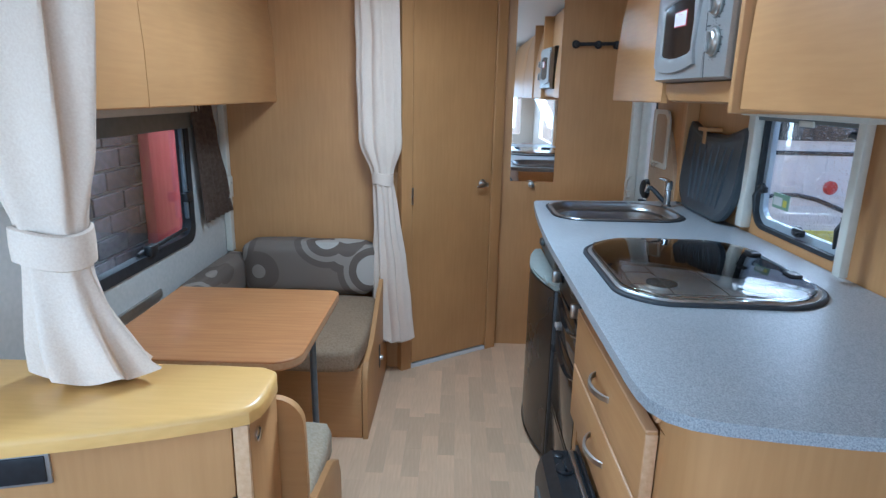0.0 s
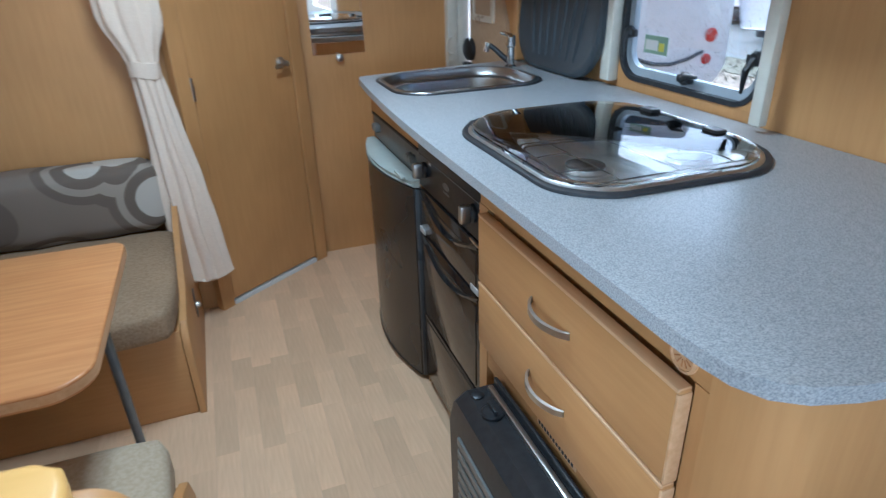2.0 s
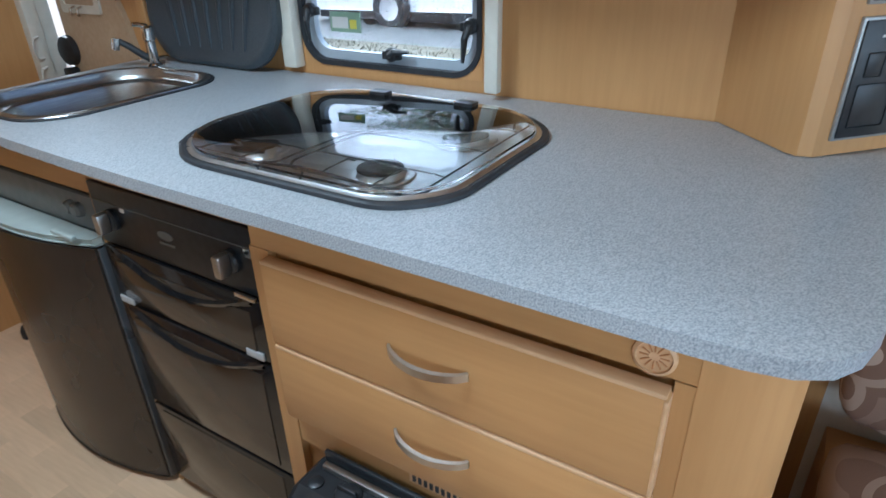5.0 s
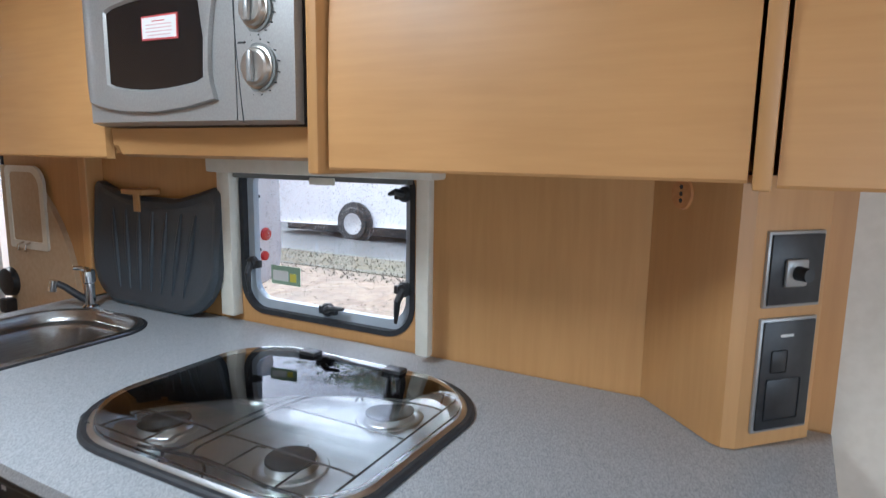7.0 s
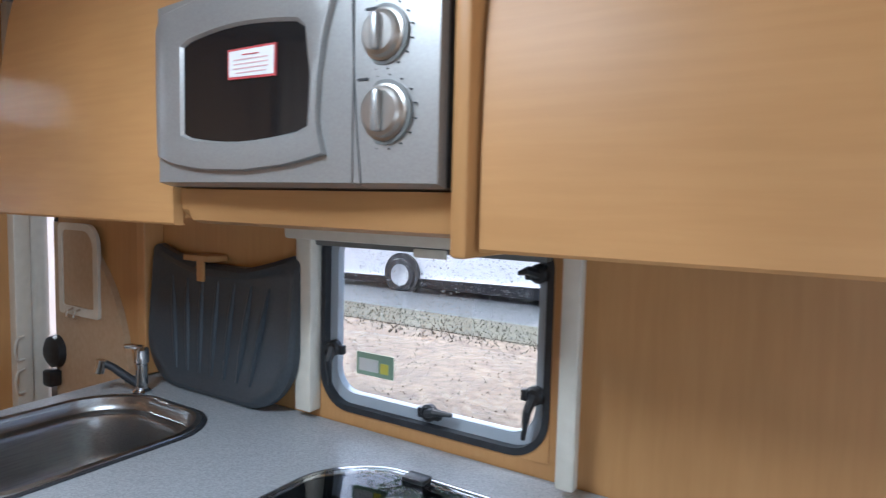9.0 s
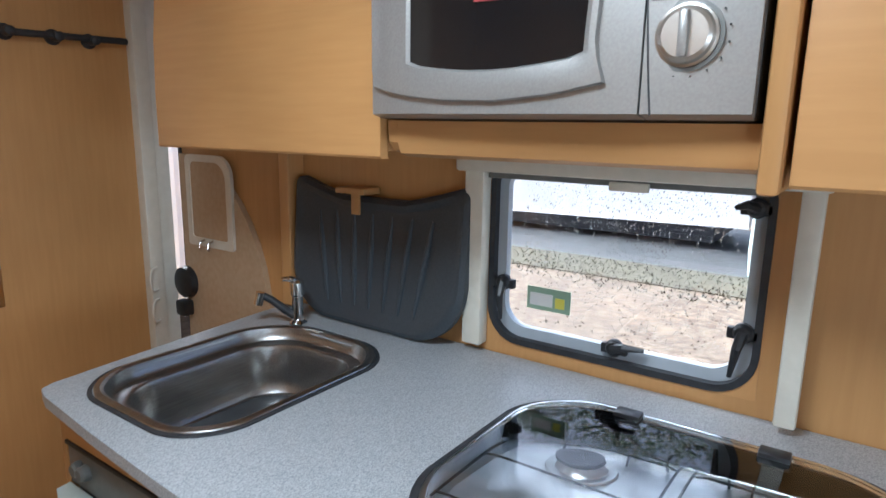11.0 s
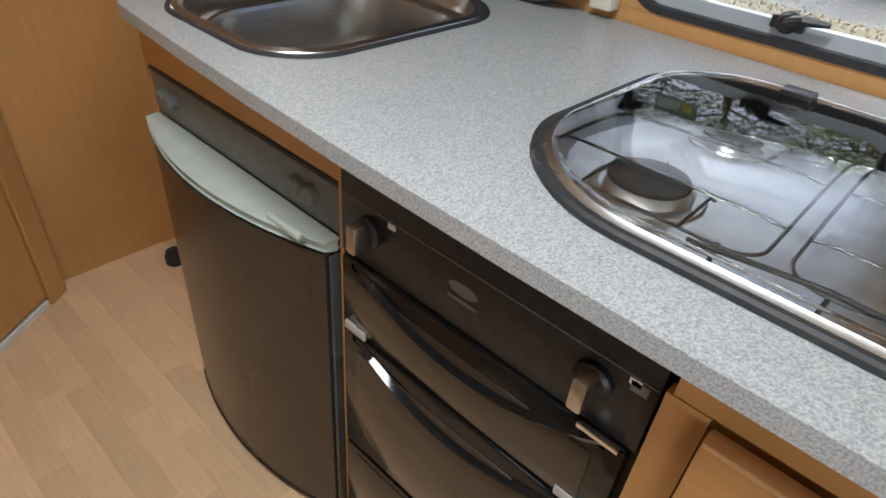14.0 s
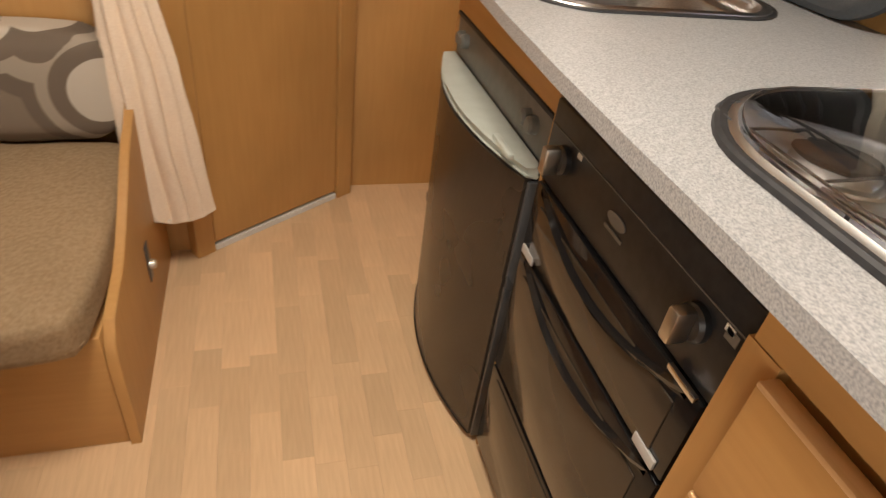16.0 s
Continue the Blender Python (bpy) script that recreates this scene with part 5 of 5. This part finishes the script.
def wheel(o, x, y, r, w):
    t_ = part("wheel", lathe(B(), (x, y, GZ + r), [(r * 0.55, -w * 0.2), (r * 0.62, -w / 2), (r * 0.95, -w / 2), (r, -w / 2 + 0.03), (r, w / 2 - 0.03), (r * 0.95, w / 2), (r * 0.62, w / 2)], 28, "x"), rubber, o, "black tyre")
    bm = lathe(B(), (x, y, GZ + r), [(r * 0.62, -w * 0.5), (r * 0.66, -w * 0.52), (r * 0.6, -w * 0.46), (r * 0.56, -w * 0.25), (0.02, -w * 0.25)], 28, "x")
    part("rim", bm, alloy, t_)
    for k in range(8):
        a = 2 * math.pi * k / 8
        c, s = math.cos(a), math.sin(a)
        bm = B()
        loft(bm, [[(x - w * 0.45, y + c * q - s * e, GZ + r + s * q + c * e), (x - w * 0.45, y + c * q + s * e, GZ + r + s * q - c * e), (x - w * 0.28, y + c * q + s * e, GZ + r + s * q - c * e), (x - w * 0.28, y + c * q - s * e, GZ + r + s * q + c * e)] for q, e in ((0.02, 0.03), (r * 0.6, 0.022))])
        part("spoke", bm, alloy, t_)


def vehicle(name, x, y0, profile, width, wheels, windows, label, category):
    """A vehicle along +y whose side faces -x. profile: y from y0 and height above the ground."""
    o = thing(name, (x + width / 2, y0, GZ), label, category)
    bm = B()
    loft(bm, [[(x + dx, y0 + c[0] + (c[0] - p[0]) * -k, GZ + p[1] - d) for p in profile for c in [p]] for dx, d, k in ((0.06, 0.02, 0), (0.0, 0.0, 0), (width, 0.0, 0), (width + 0.06, 0.02, 0))])
    part("body", bm, car_white, o)
    part("sill", box(B(), x + 0.12, y0 + 0.5, GZ + 0.10, x + width - 0.1, y0 + profile[1][0] - 0.3, GZ + 0.34, 0.02), rubber, o, "black underframe")
    for yw, r in wheels:
        part("wheel_arch", lathe(B(), (x + 0.08, y0 + yw, GZ + r + 0.02), [(r + 0.09, -0.085), (r + 0.09, 0.05), (0.02, 0.05), (0.02, -0.085)], 28, "x"), rubber, o)
        wheel(o, x + 0.05, y0 + yw, r, 0.22)
    for a, b, c, d in windows:
        part("window", slab(B(), rounded(y0 + a, GZ + c, y0 + b, GZ + d, 0.06, 4), x - 0.006, x + 0.03, 0, "x"), dark_glass, o)
    return o


vehicle("caravan", 10.6, 3.05, [(0, 0.40), (7.9, 0.25), (8.1, 0.9), (7.7, 2.5), (0.3, 2.6), (0.0, 2.3)], 2.1, ((5.65, 0.34),), ((1.0, 2.6, 1.6, 2.2), (3.6, 5.0, 1.6, 2.2)), "long white caravan with an alloy wheel parked along the tarmac", "caravan")
vehicle("caravan", 12.6, 12.8, [(0, 0.45), (5.5, 0.45), (5.5, 2.6), (0, 2.6)], 2.1, ((3.6, 0.32),), ((1.0, 2.2, 1.4, 2.0), (3.2, 4.4, 1.4, 2.0)), "white caravan parked beyond the tarmac strip", "caravan")

van = thing("touring_caravan", (3.7, 7.5, GZ), "white touring caravan with round red tail lights", "caravan")
bm = B()
so2 = rounded(2.55, GZ + 0.55, 4.8, GZ + 2.75, [0.25, 0.25, 0.15, 0.15], 6)
loft(bm, [[(c + (p - c) * k, y, q + (e - q) * k) for (p, q0) in so2 for c, q, e in [(3.675, GZ + 1.6, q0)]] for y, k in ((5.2, 0.9), (5.23, 0.96), (5.32, 1.0), (10.2, 1.0), (10.3, 0.95))])
part("body", bm, car_white, van)
part("rear_window", slab(B(), rounded(2.9, GZ + 1.5, 4.4, GZ + 2.2, 0.12, 6), 5.17, 5.21, 0, "y"), dark_glass, van)
for x, z, r in ((3.52, 0.68, 0.055), (4.52, 0.60, 0.06), (4.5, 0.40, 0.045)):
    part("tail_light", lathe(B(), (x, 5.21, z), [(r, 0.01), (r, -0.025), (r * 0.8, -0.04), (0.01, -0.045)], 20, "y"), tail_red, van, "round red tail light")
for z0, dz in ((0.95, 0.0), (0.5, 0.12)):
    part("stripe", tube(B(), [(2.75 + 0.17 * k, 5.195, z0 + dz * math.sin(k * 0.6)) for k in range(11)], 0.018, 6), dark_glass, van, "dark decor stripe")
part("number_plate", box(B(), 3.3, 5.18, 0.22, 3.75, 5.2, 0.33, 0.004), yellow_print, van)
wheel(van, 2.62, 7.7, 0.32, 0.2)
wheel(van, 4.73, 7.7, 0.32, 0.2)

bar = thing("water_barrel", (9.0, 2.55, GZ), "grey-green plastic water barrel beside the tarmac", "barrel")
part("drum", lathe(B(), (9.0, 2.55, GZ), [(0.21, 0), (0.24, 0.03), (0.26, 0.35), (0.25, 0.78), (0.24, 0.82)], 24), barrel_mat, bar)
part("lid", lathe(B(), (9.0, 2.55, GZ + 0.821), [(0.265, 0), (0.27, 0.03), (0.24, 0.06), (0.02, 0.075)], 24), barrel_mat, bar)

# Red block added out of view to give the hob lid a red reflection.
red_building = thing("added_red_building", (8, 15, GZ), "unseen red building added for the red reflection in the hob lid", "building")
part("wall", box(B(), 3.5, 14.0, GZ, 8.2, 18, 5.2), red_board_mat, red_building)
part("roof", loft(B(), [[(3.3, y, 5.2), (5.85, y, 6.6), (8.4, y, 5.2), (8.4, y, 5.35), (5.85, y, 6.8), (3.3, y, 5.35)] for y in (13.8, 18.2)]), fridge_grey, red_building)

yard = thing("brick_wall", (-1.04, 2.6, GZ), "dark stock-brick boundary wall beside the caravan", "wall", kind="structure")
part("mortar", box(B(), -1.20, 0.2, GZ, -1.008, 8.5, 3.4), mortar_mat, yard)
plank = whole("red_board", box(B(), -0.985, 3.12, GZ, -0.93, 3.75, 1.9, 0.01), red_board_mat, "tall red-painted board standing against the brick wall", "board", (-0.96, 3.4, GZ))


def tree(x, y, h, seed):
    r_ = random.Random(seed)
    o = thing("tree", (x, y, GZ), "broad leafy tree behind the parked vehicles", "tree", "trees beyond the yard")
    part("trunk", tube(B(), [(x, y, GZ), (x + 0.1, y, GZ + h * 0.3), (x - 0.1, y + 0.1, GZ + h * 0.65), (x, y, GZ + h * 0.9)], [0.28, 0.22, 0.12, 0.03], 10), bark, o)
    tips = []
    for k in range(9):
        a, z = k * 2.4, GZ + h * (0.3 + 0.06 * k)
        L = h * r_.uniform(0.2, 0.34)
        e = (x + L * math.cos(a), y + L * math.sin(a), z + L * 0.7)
        part("limb", tube(B(), [(x, y, z), ((x + e[0]) / 2, (y + e[1]) / 2, z + L * 0.45), e], [0.09, 0.06, 0.02], 7), bark, o)
        tips += [e, ((x + e[0]) / 2, (y + e[1]) / 2, z + L * 0.5)]
    tips.append((x, y, GZ + h * 0.92))
    bm = B()
    for c in tips:
        for k in range(110):
            v = Vector((r_.gauss(0, 1), r_.gauss(0, 1), r_.gauss(0, 0.8))) * h * 0.075
            p = Vector(c) + v
            d = Vector((r_.uniform(-1, 1), r_.uniform(-1, 1), r_.uniform(-1, 1))).normalized() * 0.14
            e = d.orthogonal().normalized() * 0.10
            bm.faces.new([bm.verts.new(q) for q in (p - d, p + e, p + d, p - e)])
    part("crown", bm, hedge_mat, o)


for k, (x, y, h) in enumerate(((17, 2.5, 7), (19, 7, 9), (17, 11, 8), (13, 19, 8), (20, -2, 8), (22, 13, 10))):
    tree(x, y, h, k)
bm = B()
for k in range(7000):
    x, y, z = rnd.uniform(24, 26), rnd.uniform(-30, 40), GZ + 3.2 * rnd.random() ** 0.8
    d = Vector((rnd.uniform(-1, 1), rnd.uniform(-1, 1), rnd.uniform(-1, 1))).normalized() * 0.3
    e = d.orthogonal().normalized() * 0.2
    p = Vector((x, y, z))
    bm.faces.new([bm.verts.new(q) for q in (p - d, p + e, p + d, p - e)])
whole("hedge", bm, hedge_mat, "dark hedge along the far side of the yard", "hedge", kind="stuff", smooth=False)

# ---- bricks and floor strips ----
bk = finish(box(B(), -0.009, -0.117, -0.041, 0.009, 0.117, 0.041, 0.004, 1), "brick", brick_mat, False)
for row in range(16):
    for k in range(13):
        ob = new("brick", bk)
        ob.parent = yard
        ob.location = Vector((-1.004 + random.uniform(-0.002, 0.002), 1.75 + k * 0.245 + (0.1225 if row % 2 else 0), 0.2 + row * 0.094)) - yard.location
meshes = {}
rs = random.Random(11)
for c in range(32):
    x = XL + 0.033 + c * 0.0655
    if x > XR - 0.03:
        break
    y = Y0 + rs.uniform(0, 0.3)
    y = 0.6 - rs.uniform(0, 0.35) if -0.1 < x < 1.0 else 2.4
    while y < 3.52 and -0.1 < x < 1.06:
        n_ = rs.choice((0.18, 0.24, 0.3, 0.36, 0.42))
        if n_ not in meshes:
            meshes[n_] = finish(box(B(), -0.03265, 0.0001, -0.004, 0.03265, n_ - 0.0001, 0.0, 0.0001, 1), "strip", floor_mat, False)
        ob = new("strip", meshes[n_])
        ob.parent = floor
        ob.location = (x, y, 0)
        y += n_
rest = B()
box(rest, -0.1, Y0, -0.0035, 1.06, 0.25, -0.0005)
part("floor_rest", rest, floor_mat, floor, smooth=False)
